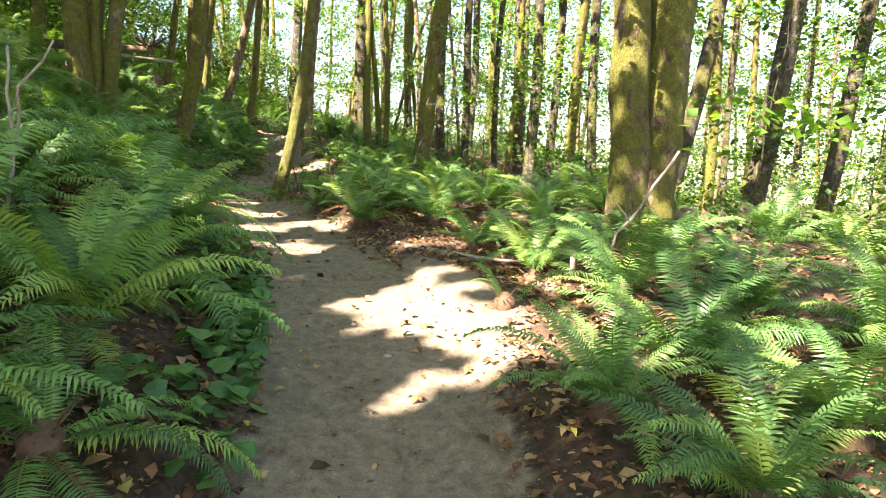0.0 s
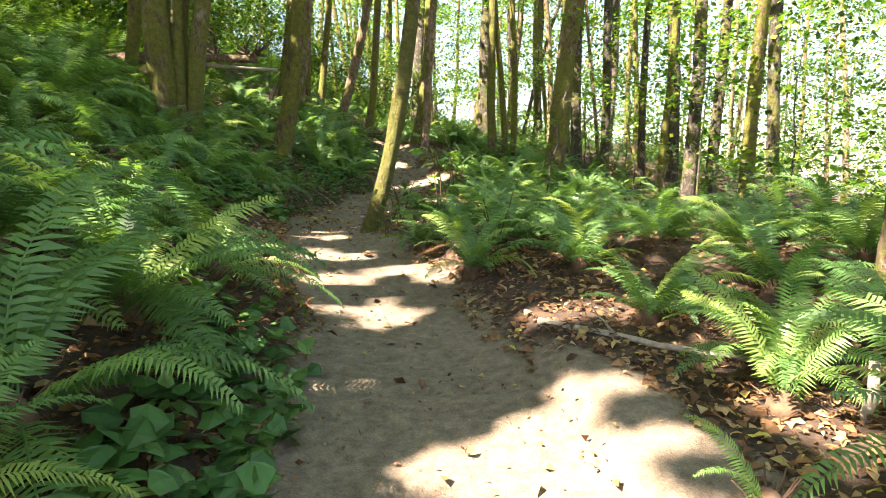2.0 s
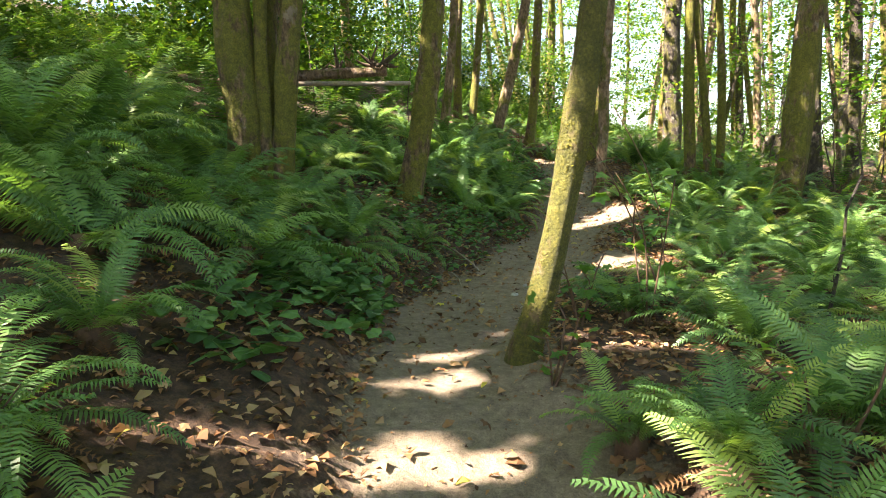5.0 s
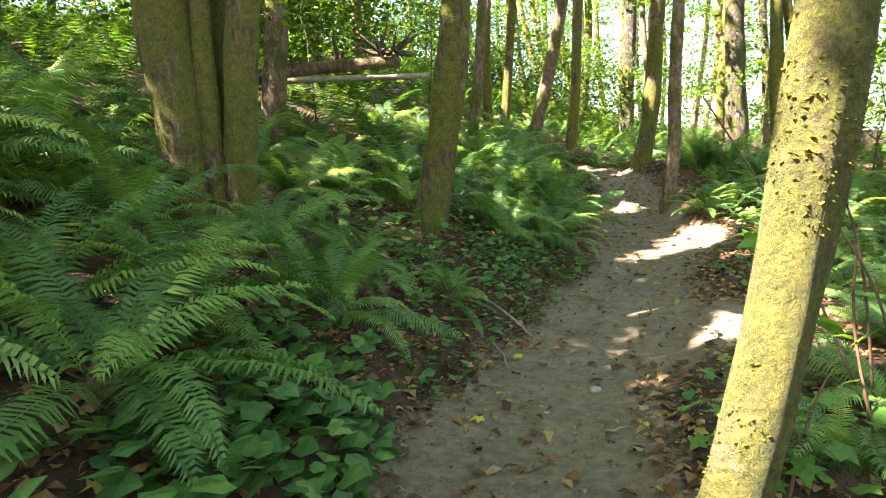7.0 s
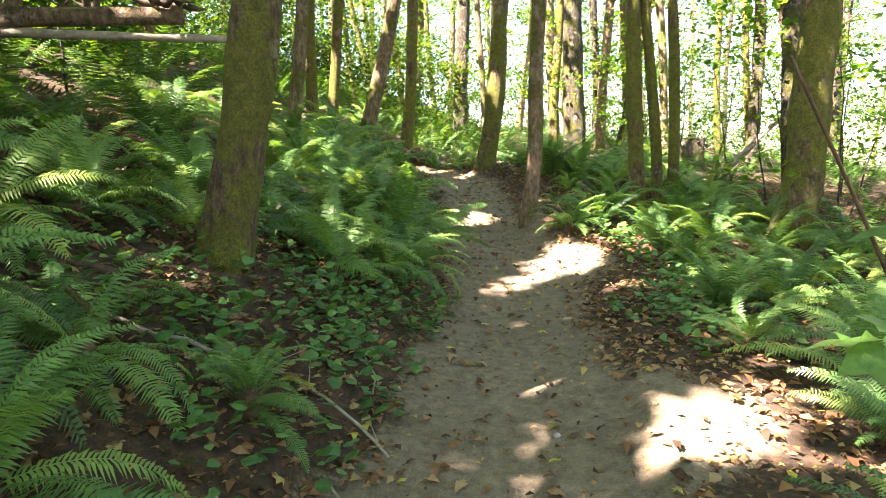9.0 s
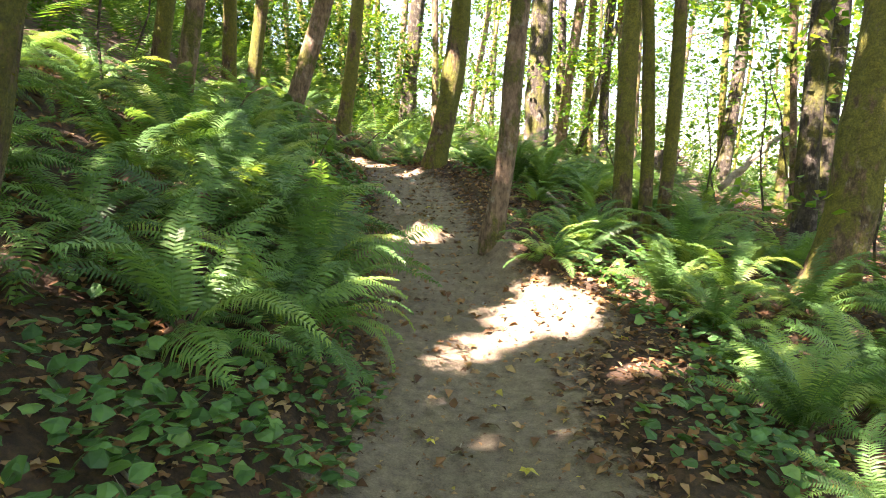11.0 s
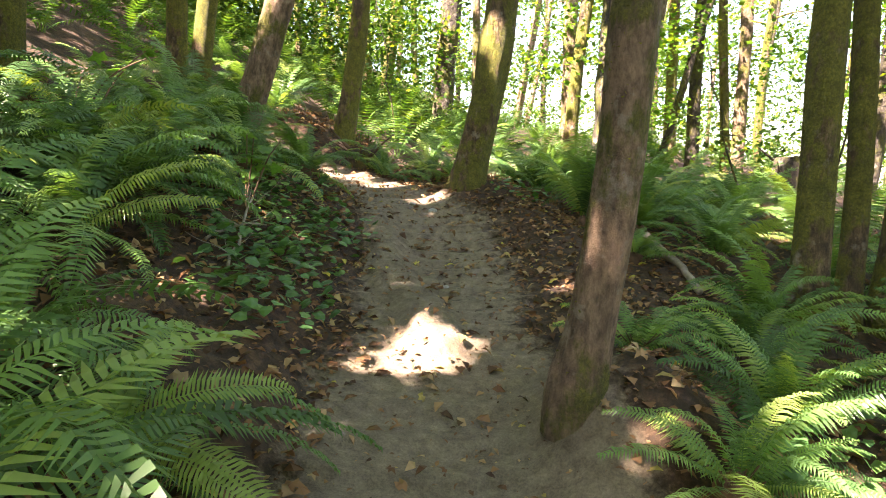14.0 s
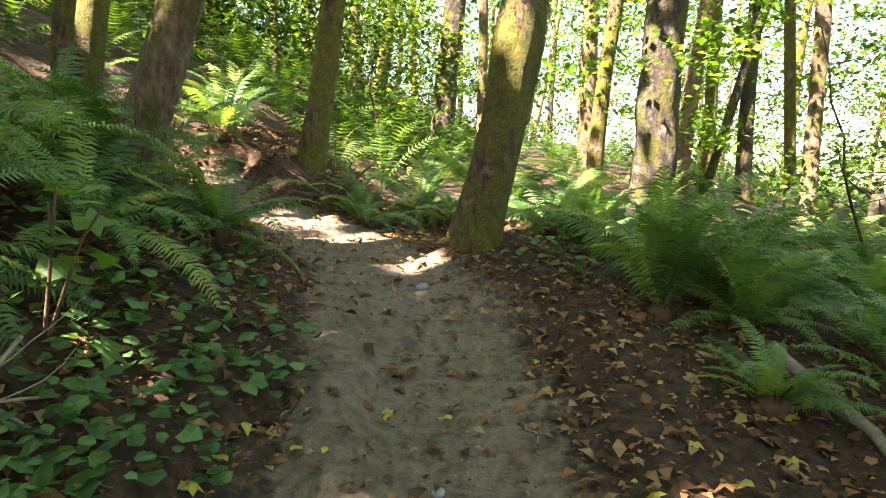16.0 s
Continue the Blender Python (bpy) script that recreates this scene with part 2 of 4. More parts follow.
# darker copy of LEAF: background shade is put into the leaf colour
LEAF_SHADED = leaf_material("shaded leaf green", [(0.0, (0.025, 0.075, 0.014)), (0.55, (0.055, 0.135, 0.022)), (0.85, (0.1, 0.19, 0.028)), (1.0, (0.24, 0.26, 0.04))], 0.5, 0.45, island=True)
LEAF_LOW = leaf_material("low leaf green", [(0.0, (0.045, 0.12, 0.04)), (0.6, (0.08, 0.2, 0.06)), (1.0, (0.15, 0.28, 0.08))], 0.38, 0.3, island=True)
LITTER = leaf_material("fallen leaves", [(0.0, (0.05, 0.024, 0.012)), (0.3, (0.16, 0.076, 0.034)), (0.68, (0.3, 0.155, 0.075)), (0.93, (0.4, 0.27, 0.15)), (0.985, (0.36, 0.27, 0.1)), (1.0, (0.5, 0.42, 0.07))], 0.75, 0.15, island=True, warm=(1.1, 1.0, 0.7))
MOSS = leaf_material("moss tuft", [(0.0, (0.05, 0.052, 0.008)), (0.6, (0.135, 0.126, 0.014)), (1.0, (0.23, 0.205, 0.022))], 0.9, 0.3, island=True)
YELLOW = leaf_material("yellow leaf", [(0.0, (0.4, 0.33, 0.05)), (1.0, (0.55, 0.48, 0.1))], 0.6, 0.25)
WOOD_PALE = wood_material("weathered wood", [(0.25, (0.13, 0.1, 0.075)), (0.55, (0.3, 0.25, 0.19)), (0.8, (0.45, 0.39, 0.31))])
WOOD_DARK = wood_material("rotten wood", [(0.25, (0.02, 0.014, 0.01)), (0.55, (0.07, 0.045, 0.028)), (0.8, (0.16, 0.1, 0.06))])
STALK = wood_material("brown stalk", [(0.3, (0.05, 0.025, 0.012)), (0.7, (0.15, 0.085, 0.045))])
STONE = wood_material("grey stone", [(0.3, (0.2, 0.19, 0.175)), (0.7, (0.42, 0.41, 0.385))])


# ---- mesh helpers ----
def mesh_of(name, verts, faces, mat, flat=False):
    me = bpy.data.meshes.new(name)
    me.from_pydata([tuple(v) for v in verts], [], [tuple(f) for f in faces])
    me.materials.append(mat)
    if not flat:
        me.shade_smooth()
    return me


def part(name, data, parent, label="", m=None):
    ob = new(name, data)
    ob.parent = parent
    if m is not None:
        ob.matrix_basis = m
    return tagged(ob, label) if label else ob


def tube(points, radii, sides=8, rough=0.0, rng=None, cap=True):
    """Verts and faces of a tapered, uneven tube along the points."""
    verts, faces = [], []
    pts = [Vector(p) for p in points]
    side = Vector((1, 0, 0))
    for i, p in enumerate(pts):
        way = (pts[min(i + 1, len(pts) - 1)] - pts[max(i - 1, 0)]).normalized()
        if abs(way.dot(side)) > 0.9:
            side = Vector((0, 1, 0))
        a = (side - way * side.dot(way)).normalized()
        b = way.cross(a)
        side = a
        for k in range(sides):
            ang = 2 * math.pi * k / sides
            r = radii[i]
            if rough:
                way_out = Vector((math.cos(ang), math.sin(ang), 0))
                r *= 1 + rough * (noise.noise(way_out * 1.3 + Vector((p.x * 3, p.y * 3, p.z * 1.6))) + 0.4 * noise.noise(way_out * 3.1 + Vector((p.x * 3, 7.0, p.z * 4.5))))
            verts.append(p + (a * math.cos(ang) + b * math.sin(ang)) * r)
    for i in range(len(pts) - 1):
        for k in range(sides):
            q = (k + 1) % sides
            faces.append((i * sides + k, i * sides + q, (i + 1) * sides + q, (i + 1) * sides + k))
    if cap:
        faces.append(tuple(range(sides - 1, -1, -1)))
        faces.append(tuple((len(pts) - 1) * sides + k for k in range(sides)))
    return verts, faces


def join_shapes(shapes):
    verts, faces = [], []
    for v, f in shapes:
        n = len(verts)
        verts += list(v)
        faces += [tuple(i + n for i in g) for g in f]
    return verts, faces


def scatter(shape, places):
    """Copies of one small shape (verts array, faces) at places of (matrix 3x3, xyz), as arrays."""
    v, f = np.array(shape[0], float), shape[1]
    verts, faces = [], []
    for n, (r, p) in enumerate(places):
        verts.append(v @ r.T + p)
        faces += [tuple(i + n * len(v) for i in g) for g in f]
    return np.vstack(verts), faces


def turn3(rx, ry, rz, s=1.0):
    return np.array(Euler((rx, ry, rz)).to_matrix()) * s


def ground_z(x, y):
    return float(height(x, y))


# ---- ground ----
def spaced(a, b, c, d, fine):
    """Coordinates from a to d, fine from b to c and wider outside."""
    out, step, v = list(np.arange(b, c, fine)), fine, b
    while v > a:
        step *= 1.18
        v -= step
        out.insert(0, v)
    step, v = fine, out[-1]
    while v < d:
        step *= 1.18
        v += step
        out.append(v)
    return np.array(out)


GX, GY = spaced(-420, -8.5, 4.0, 420, 0.075), spaced(-300, -1.0, 26.0, 600, 0.075)
gx, gy = np.meshgrid(GX, GY)
gz = height(gx, gy)
far_d, _ = trail_near(gx, gy)
edge_d = far_d + 0.16 * wavy(2.3 * gx, 2.1 * gy) + 0.07 * wavy(7 * gx + 3, 7 * gy) - widened(gx, gy)
rs = np.random.RandomState(4)
bumps = rs.normal(0, 1, gz.shape)
bumps = (bumps + np.roll(bumps, 1, 0) + np.roll(bumps, 1, 1) + np.roll(bumps, (1, 1), (0, 1))) / 4
gz = gz + bumps * (0.004 + 0.02 * ramp(0.5, 1.0, far_d)) * (1 - ramp(8, 20, far_d))
n_x, n_y = len(GX), len(GY)
me = bpy.data.meshes.new("ground")
idx = np.arange(n_x * n_y).reshape(n_y, n_x)
quads = np.stack([idx[:-1, :-1], idx[:-1, 1:], idx[1:, 1:], idx[1:, :-1]], -1).reshape(-1, 4)
me.vertices.add(n_x * n_y)
me.vertices.foreach_set("co", np.stack([gx, gy, gz], -1).ravel())
me.loops.add(quads.size)
me.loops.foreach_set("vertex_index", quads.ravel())
me.polygons.add(len(quads))
me.polygons.foreach_set("loop_start", np.arange(len(quads)) * 4)
me.update(calc_edges=True)
track = me.attributes.new("track", "FLOAT", "POINT")
track.data.foreach_set("value", ((1 - ramp(0.35, 0.95, edge_d)) * (1 - 0.42 * ramp(18, 20, gy) * ramp(0.1, 0.25, ridge_near(gx, gy)))).ravel())
me.materials.append(GROUND)
me.shade_smooth()
tagged(new("ground", me), "dry brown dirt trail across a leaf-strewn forest slope", "ground", kind="structure")

# ---- trees ----
MAPLE = ([(0, 0, 0), (-0.32, 0.02, 0.03), (-0.24, 0.3, 0.02), (-0.52, 0.48, 0.0), (-0.2, 0.62, 0.04), (0, 1.0, -0.05), (0.2, 0.62, 0.04), (0.52, 0.48, 0.0), (0.24, 0.3, 0.02), (0.32, 0.02, 0.03), (0, 0.4, 0.06)],
         [(0, 10, 2, 1), (2, 10, 4, 3), (4, 10, 6, 5), (6, 10, 8, 7), (8, 10, 0, 9)])
KITE = ([(0, 0, 0), (-0.42, 0.45, 0.05), (0, 1, -0.06), (0.42, 0.45, 0.05)], [(0, 3, 2, 1)])
SLIM = ([(0, 0, 0), (-0.3, 0.4, 0.03), (-0.12, 0.8, 0.0), (0, 1, -0.05), (0.14, 0.8, 0.0), (0.3, 0.4, 0.03)], [(0, 5, 4, 3, 2, 1)])

# each tree: x, y, radius, lean in x and y
MARKED = [(2.36, 7.17, 0.25, 0.02, 0.0), (-2.41, 9.71, 0.088, 0.1, 0.055), (-5.6, 13.85, 0.16, 0.137, 0.045), (-3.81, 18.4, 0.095, 0.055, 0.003),
          (-5.2, 23.2, 0.18, 0.1, 0.026), (-7.61, 32.58, 0.245, 0.02, 0.004), (-3.49, 27.1, 0.271, 0.025, 0.005), (-0.62, 18.51, 0.23, 0.117, 0.038)]
CLUMP = [(-6.25, 11.36, 0.2, -0.05, -0.028), (-6.2, 11.62, 0.11, 0.02, 0.018), (-5.98, 11.5, 0.125, 0.09, 0.049), (-6.05, 11.4, 0.075, 0.0, 0.0)]
TRIPLE = [(-2.36, 20.42, 0.118, -0.044, -0.006), (-2.05, 20.61, 0.085, -0.055, -0.007), (-1.84, 20.6, 0.088, -0.014, -0.002)]
AHEAD = [(-4.34, 33.71, 0.186, -0.005, -0.001), (-11.09, 31.27, 0.081, -0.031, -0.007), (-11.33, 34.37, 0.128, -0.171, -0.035), (-11.2, 35.44, 0.104, -0.174, -0.036),
         (-10.04, 33.6, 0.127, -0.058, -0.012), (-9.9, 34.68, 0.181, 0.053, 0.011), (-6.43, 30.68, 0.1, -0.006, -0.001), (-2.32, 30.01, 0.078, 0.262, 0.054),
         (-1.16, 29.13, 0.088, -0.073, -0.015), (-1.08, 28.62, 0.118, -0.068, -0.014), (-2.93, 30.7, 0.128, 0.002, 0.0), (1.27, 29.22, 0.093, -0.076, -0.01),
         (0.6, 22.81, 0.056, -0.078, -0.01), (-0.04, 20.72, 0.143, -0.007, -0.001), (-4.2, 30.27, 0.142, 0.037, 0.012), (-2.81, 29.57, 0.143, 0.046, 0.015), (1.1, 28.6, 0.165, 0.02, 0.006)]
UPHILL = [(-8.66, 20.29, 0.11, 0.078, 0.01), (-7.39, 18.57, 0.097, 0.076, 0.025), (-8.37, 22.58, 0.111, 0.046, 0.015),
          (-7.55, 22.05, 0.145, 0.25, 0.06), (-7.47, 24.98, 0.142, 0.1, 0.032), (-10.57, 17.04, 0.168, 0.062, 0.02), (-8.47, 13.38, 0.115, 0.075, 0.0),
          (-8.22, 14.34, 0.149, 0.052, 0.0), (-9.06, 23.21, 0.124, 0.038, 0.015), (-10.93, 20.54, 0.127, -0.049, -0.02)]
DOWNHILL = [(0.75, 22.3, 0.136, 0.019, 0.0), (1.64, 20.2, 0.097, 0.014, 0.0), (1.82, 18.16, 0.08, 0.021, 0.0), (2.3, 17.15, 0.15, -0.001, 0.0), (3.18, 19.23, 0.134, 0.01, 0.0),
            (3.0, 15.09, 0.133, 0.024, 0.0), (4.04, 17.1, 0.135, -0.021, 0.0), (3.77, 11.04, 0.136, 0.173, -0.001), (5.86, 14.04, 0.111, -0.002, 0.0), (8.03, 18.09, 0.096, -0.02, 0.0),
            (5.23, 11.02, 0.195, 0.148, -0.001), (9.51, 20.11, 0.106, -0.006, 0.0), (7.04, 11.99, 0.159, 0.134, -0.001), (-1.59, 30.4, 0.133, -0.008, 0.0), (2.1, 27.56, 0.106, -0.017, -0.007),
            (3.6, 30.36, 0.136, 0.013, 0.005), (2.18, 18.77, 0.159, -0.002, -0.001), (-1.84, 32.53, 0.138, -0.008, -0.003)]

rng = random.Random(11)
fill = []
placed = [t[:2] for t in MARKED + CLUMP + TRIPLE + AHEAD + UPHILL + DOWNHILL]
tries = 0
while len(fill) < 150 and tries < 6000:
    tries += 1
    x, y = rng.uniform(-34, 34), rng.uniform(-16, 66)
    ahead = y > -3
    d = float(trail_near(x, y)[0])
    if d < (9.5 if ahead else 3.0) or any((x - a) ** 2 + (y - b) ** 2 < 4.0 for a, b in placed):
        continue
    if ahead and -12 < x < 9 and y < 36:
        continue
    placed.append((x, y))
    fill.append((x, y, rng.uniform(0.07, 0.2), rng.gauss(0, 0.05), rng.gauss(0, 0.05)))


def trunk_shape(x, y, r, lx, ly, tall, rng, sides, flare=1.5, kick=0.0):
    """A leaning, slightly crooked trunk whose foot spreads, may bend aside by kick, and goes into the ground; local coordinates."""
    pts, radii, n = [], [], 44 if sides > 15 else 16
    ph = rng.uniform(0, 6)
    for i in range(n + 1):
        h = -0.25 + (tall + 0.25) * (i / n) ** 1.7
        sway = 0.07 * math.sin(0.7 * max(h, 0) + ph) - 0.07 * math.sin(ph)
        pts.append((lx * h + sway + kick * math.exp(-max(h, 0) / 0.45), ly * h + 0.6 * sway, h))
        foot = 0.24 * flare * math.exp(-max(h, 0) / (0.9 * r + 0.08))
        radii.append(r * (1.03 - 0.5 * max(h, 0) / tall) * (1 + foot))
    return tube(pts, radii, sides, 0.22, rng), pts, radii


def limb(start, way, length, r, rng, sides=5):
    pts, p, d = [], Vector(start), Vector(way).normalized()
    for i in range(6):
        pts.append(p.copy())
        p += d * length / 5
        d = (d + Vector((rng.gauss(0, 0.16), rng.gauss(0, 0.16), rng.gauss(0.05, 0.12)))).normalized()
    return tube(pts, [r * (1 - 0.16 * i) for i in range(6)], sides)


def moss_on(shape, root, count, low, top, thick, seed, m=None, patch=0.0):
    """Tufts of moss standing off the bark in patches, between two heights."""
    rs = np.random.RandomState(seed)
    v = np.array([tuple(p) for p in shape[0]])
    quads = np.array([f for f in shape[1] if len(f) == 4])
    mid = v[quads].mean(1)
    quads = quads[(mid[:, 2] > low) & (mid[:, 2] < top)]
    corner = v[quads]
    size = np.linalg.norm(np.cross(corner[:, 1] - corner[:, 0], corner[:, 3] - corner[:, 0]), axis=1)
    pick = rs.choice(len(quads), count, p=size / size.sum())
    places = []
    for i in pick:
        a, b, c, d = corner[i]
        s, t = rs.uniform(0, 1, 2)
        p = a * (1 - s) * (1 - t) + b * s * (1 - t) + c * s * t + d * (1 - s) * t
        if noise.noise(Vector(p) * 2.3 + Vector((seed, 0, 0))) + 0.4 * noise.noise(Vector(p) * 7.0) < patch:
            continue
        out = Vector(np.cross(b - a, d - a)).normalized()
        turn = (out + Vector((rs.normal(0, 0.5), rs.normal(0, 0.5), rs.normal(-0.3, 0.5)))).to_track_quat("Y", "Z").to_matrix()
        places.append((np.array(turn) * thick * rs.uniform(0.5, 1.3), p - np.array(out) * 0.004))
    if places:
        tagged(part("moss", mesh_of("moss", *scatter(KITE, places), MOSS, flat=True), root, m=m), "soft yellow-green moss tufts on bark", kind="stuff")


def tree(spec, label, mat, tall=16.0, sides=10, limbs=5, group="", low=5.5, flare=1.5, category="tree", kick=0.0, moss=0, patch=0.0, thick=0.015):
    x, y, r, lx, ly = spec
    g = ground_z(x, y)
    rng = random.Random(int(x * 131 + y * 977))
    root = new("tree")
    root.matrix_basis = Matrix.Translation((x, y, g))
    tagged(root, label, category, group)
    shape, pts, radii = trunk_shape(x, y, r, lx, ly, tall, rng, sides, flare, kick)
    part("trunk", mesh_of("trunk", *shape, mat), root)
    if moss:
        moss_on(shape, root, moss, 0.0, 4.5, thick, int(abs(10 * x)), patch=patch)
    for _ in range(limbs):
        h = rng.uniform(low, tall * 0.9)
        a = rng.uniform(0, 6.28)
        shape = limb((lx * h, ly * h, h), (math.cos(a), math.sin(a), rng.uniform(0.2, 0.9)), rng.uniform(1.5, 3.2), r * 0.28, rng)
        part("limb", mesh_of("limb", *shape, mat), root)
    return root


trees = []
LABELS = ["thick mossy double-stemmed maple trunk beside the fern hollow", "thin leaning alder trunk covered in bright yellow-green moss beside the trail", "mossy alder trunk standing in ferns on the bank",
          "slim pinkish-brown alder trunk at the very edge of the trail", "leaning alder trunk with mossy foot where the trail bends", "straight brown alder trunk beyond the fern bank",
          "stout leaning grey-brown trunk among ferns below the trail", "leaning moss-flecked trunk rising from ferns"]
MATS = [BARK_MOSSY, BARK_GOLD, BARK_MOSSY, BARK, BARK_MOSSY, BARK_DARK, BARK_DARK, BARK_MOSSY]
for spec, label, mat in zip(MARKED, LABELS, MATS):
    k = LABELS.index(label)
    trees.append((spec, tree(spec, label, mat, 17.0, 24, 6, flare=1.2, kick=(0, -0.12, -0.05, -0.1, -0.04, 0, 0, -0.05)[k], moss=(1800, 6000, 2500, 2000, 1800, 0, 0, 0)[k], patch=(0.05, -0.12, 0.0, 0.2, 0.0, 0, 0, 0.1)[k])))
# the double maple's second stem
shape, _, _ = trunk_shape(2.12, 7.08, 0.21, -0.025, 0.0, 15.0, random.Random(9), 20, 1.2)
moved = Matrix.Translation((2.12 - MARKED[0][0], 7.08 - MARKED[0][1], ground_z(2.12, 7.08) - ground_z(*MARKED[0][:2])))
part("stem", mesh_of("stem", *shape, BARK_MOSSY), trees[0][1], m=moved)
moss_on(shape, trees[0][1], 1800, 0.0, 4.5, 0.015, 41, moved)
# the old clump: four stems from one foot
root = tree(CLUMP[0], "mossy clump of four maple stems on the bank", BARK_MOSSY, 16.0, 24, 4, flare=0.8, moss=3000, patch=0.02)
trees.append((CLUMP[0], root))
for x, y, r, lx, ly in CLUMP[1:]:
    shape, _, _ = trunk_shape(x, y, r, lx, ly, 14.0, random.Random(5), 18, 0.9)
    moved = Matrix.Translation((x - CLUMP[0][0], y - CLUMP[0][1], ground_z(x, y) - ground_z(CLUMP[0][0], CLUMP[0][1])))
    part("stem", mesh_of("stem", *shape, BARK_MOSSY), root, m=moved)
    moss_on(shape, root, 1800, 0.0, 4.5, 0.015, int(1000 * r), moved, -0.05)
for spec in TRIPLE:
    trees.append((spec, tree(spec, "slender mossy trunk of a tight group among the ferns", BARK_MOSSY, 14.0, 12, 3, "slender trunks standing together")))
for k, spec in enumerate(AHEAD):
    trees.append((spec, tree(spec, "tall straight alder trunk in the woods beyond the trail", BARK_GOLD if spec[0] < -8 else (BARK, BARK_DARK, BARK_MOSSY)[k % 3], 16.0, 10, 4, "alders beyond the bend")))
for k, spec in enumerate(UPHILL):
    trees.append((spec, tree(spec, "mossy alder trunk in sunlit undergrowth on the upper slope", (BARK_MOSSY, BARK)[k % 2], 15.0, 10, 4, "alders on the upper slope")))
for k, spec in enumerate(DOWNHILL):
    trees.append((spec, tree(spec, "dark slender alder trunk against the bright lower slope", (BARK_DARK, BARK_DARK, BARK_MOSSY)[k % 3], 16.0, 10, 4, "alders on the lower slope")))
for k, spec in enumerate(fill):
    trees.append((spec, tree(spec, "tall thin forest tree with a leafy crown", (BARK, BARK_DARK, BARK_MOSSY)[k % 3], rng.uniform(12, 18), 7, 2, "far forest trees")))

# ---- crowns: leaves, the high ones added to shade the ground, with gaps through which the sun reaches it ----
# sunlit gaps: x, y, half length along the sun's way, half width across it
GAPS = [(-0.5, 5.1, 0.5, 0.22), (-0.1, 4.75, 0.65, 0.36), (0.25, 4.35, 0.5, 0.22), (-0.1, 5.5, 0.45, 0.14), (0.5, 3.95, 0.55, 0.35), (-0.09, 3.45, 0.3, 0.16), (-0.2, 6.75, 0.3, 0.2), (0.1, 7.05, 0.42, 0.2),
        (-1.4, 6.95, 0.42, 0.12), (-1.75, 7.02, 0.5, 0.09), (-2.2, 7.6, 0.8, 0.16), (-2.64, 8.1, 0.8, 0.2), (-2.95, 9.05, 0.55, 0.1), (-3.12, 9.6, 0.32, 0.09), (-3.46, 7.4, 0.32, 0.13), (-3.0, 6.7, 0.3, 0.12),
        (-3.46, 13.9, 0.28, 0.06), (-3.41, 13.15, 0.16, 0.05), (-2.4, 13.25, 0.75, 0.38), (-3.95, 16.45, 0.5, 0.19), (-3.35, 17.25, 0.7, 0.45), (-4.8, 19.18, 0.42, 0.24), (-2.67, 16.2, 0.2, 0.15), (-5.1, 20.1, 0.12, 0.06)]
GAPS += [(-5.53, 22.15, 0.2, 0.14), (-6.43, 23.25, 0.33, 0.25), (-7.0, 23.6, 0.6, 0.35), (-5.95, 23.6, 0.3, 0.25), (-3.9, 20.4, 0.26, 0.16), (-5.7, 16.6, 0.3, 0.2),
         (-1.7, 10.4, 1.0, 0.14), (-3.45, 18.8, 0.35, 0.18), (-3.9, 24.2, 0.35, 0.22), (3.7, 9.2, 1.5, 0.25), (-4.75, 15.4, 0.4, 0.12), (-6.0, 18.2, 0.3, 0.2), (1.15, 4.3, 0.6, 0.35), (0.95, 5.6, 0.35, 0.2), (2.8, 5.6, 0.5, 0.3),
         (-2.6, 18.2, 0.6, 0.35), (-5.6, 17.5, 0.35, 0.22), (-6.2, 17.0, 0.4, 0.25), (-5.9, 18.5, 0.35, 0.2), (-6.2, 20.2, 0.3, 0.2), (-1.3, 8.2, 0.4, 0.2), (-2.0, 4.6, 0.3, 0.16), (-1.7, 5.4, 0.3, 0.14), (2.9, 8.6, 0.5, 0.25)]
GAPS += [(-2.4, 6.55, 0.45, 0.17), (-2.05, 5.75, 0.4, 0.18), (-5.05, 18.2, 0.2, 0.08), (-3.95, 15.65, 0.2, 0.08), (-9.4, 36.4, 3.2, 1.5), (-5.7, 22.9, 0.3, 0.14), (-4.9, 24.4, 0.9, 0.2)]
GAPS += [(-8.4, 17.6, 1.6, 0.5), (-9.8, 16.6, 1.6, 0.5), (-7.9, 19.2, 1.2, 0.35), (-10.6, 19.0, 1.6, 0.6), (-9.2, 21.2, 1.5, 0.5), (-8.6, 24.6, 1.4, 0.5), (-6.4, 26.6, 1.2, 0.5)]
dapple = random.Random(64)
while len(GAPS) < 150:
    x, y = dapple.uniform(-26, 18), dapple.uniform(5, 52)
    if float(trail_near(x, y)[0]) > (4.0 if x > -4 else 5.0):
        GAPS.append((x, y, dapple.uniform(0.5, 1.9), dapple.uniform(0.15, 0.5)))
ux, uy = -SUN_TOWARDS[0], -SUN_TOWARDS[1]


def sun_foot(p):
    """Where the shadow of points in the air falls on the ground: x, y."""
    z = height(p[:, 0], p[:, 1])
    for _ in range(2):
        g = p - np.array(SUN)[None] * ((p[:, 2] - z) / SUN.z)[:, None]
        z = height(g[:, 0], g[:, 1])
    return g[:, 0], g[:, 1]


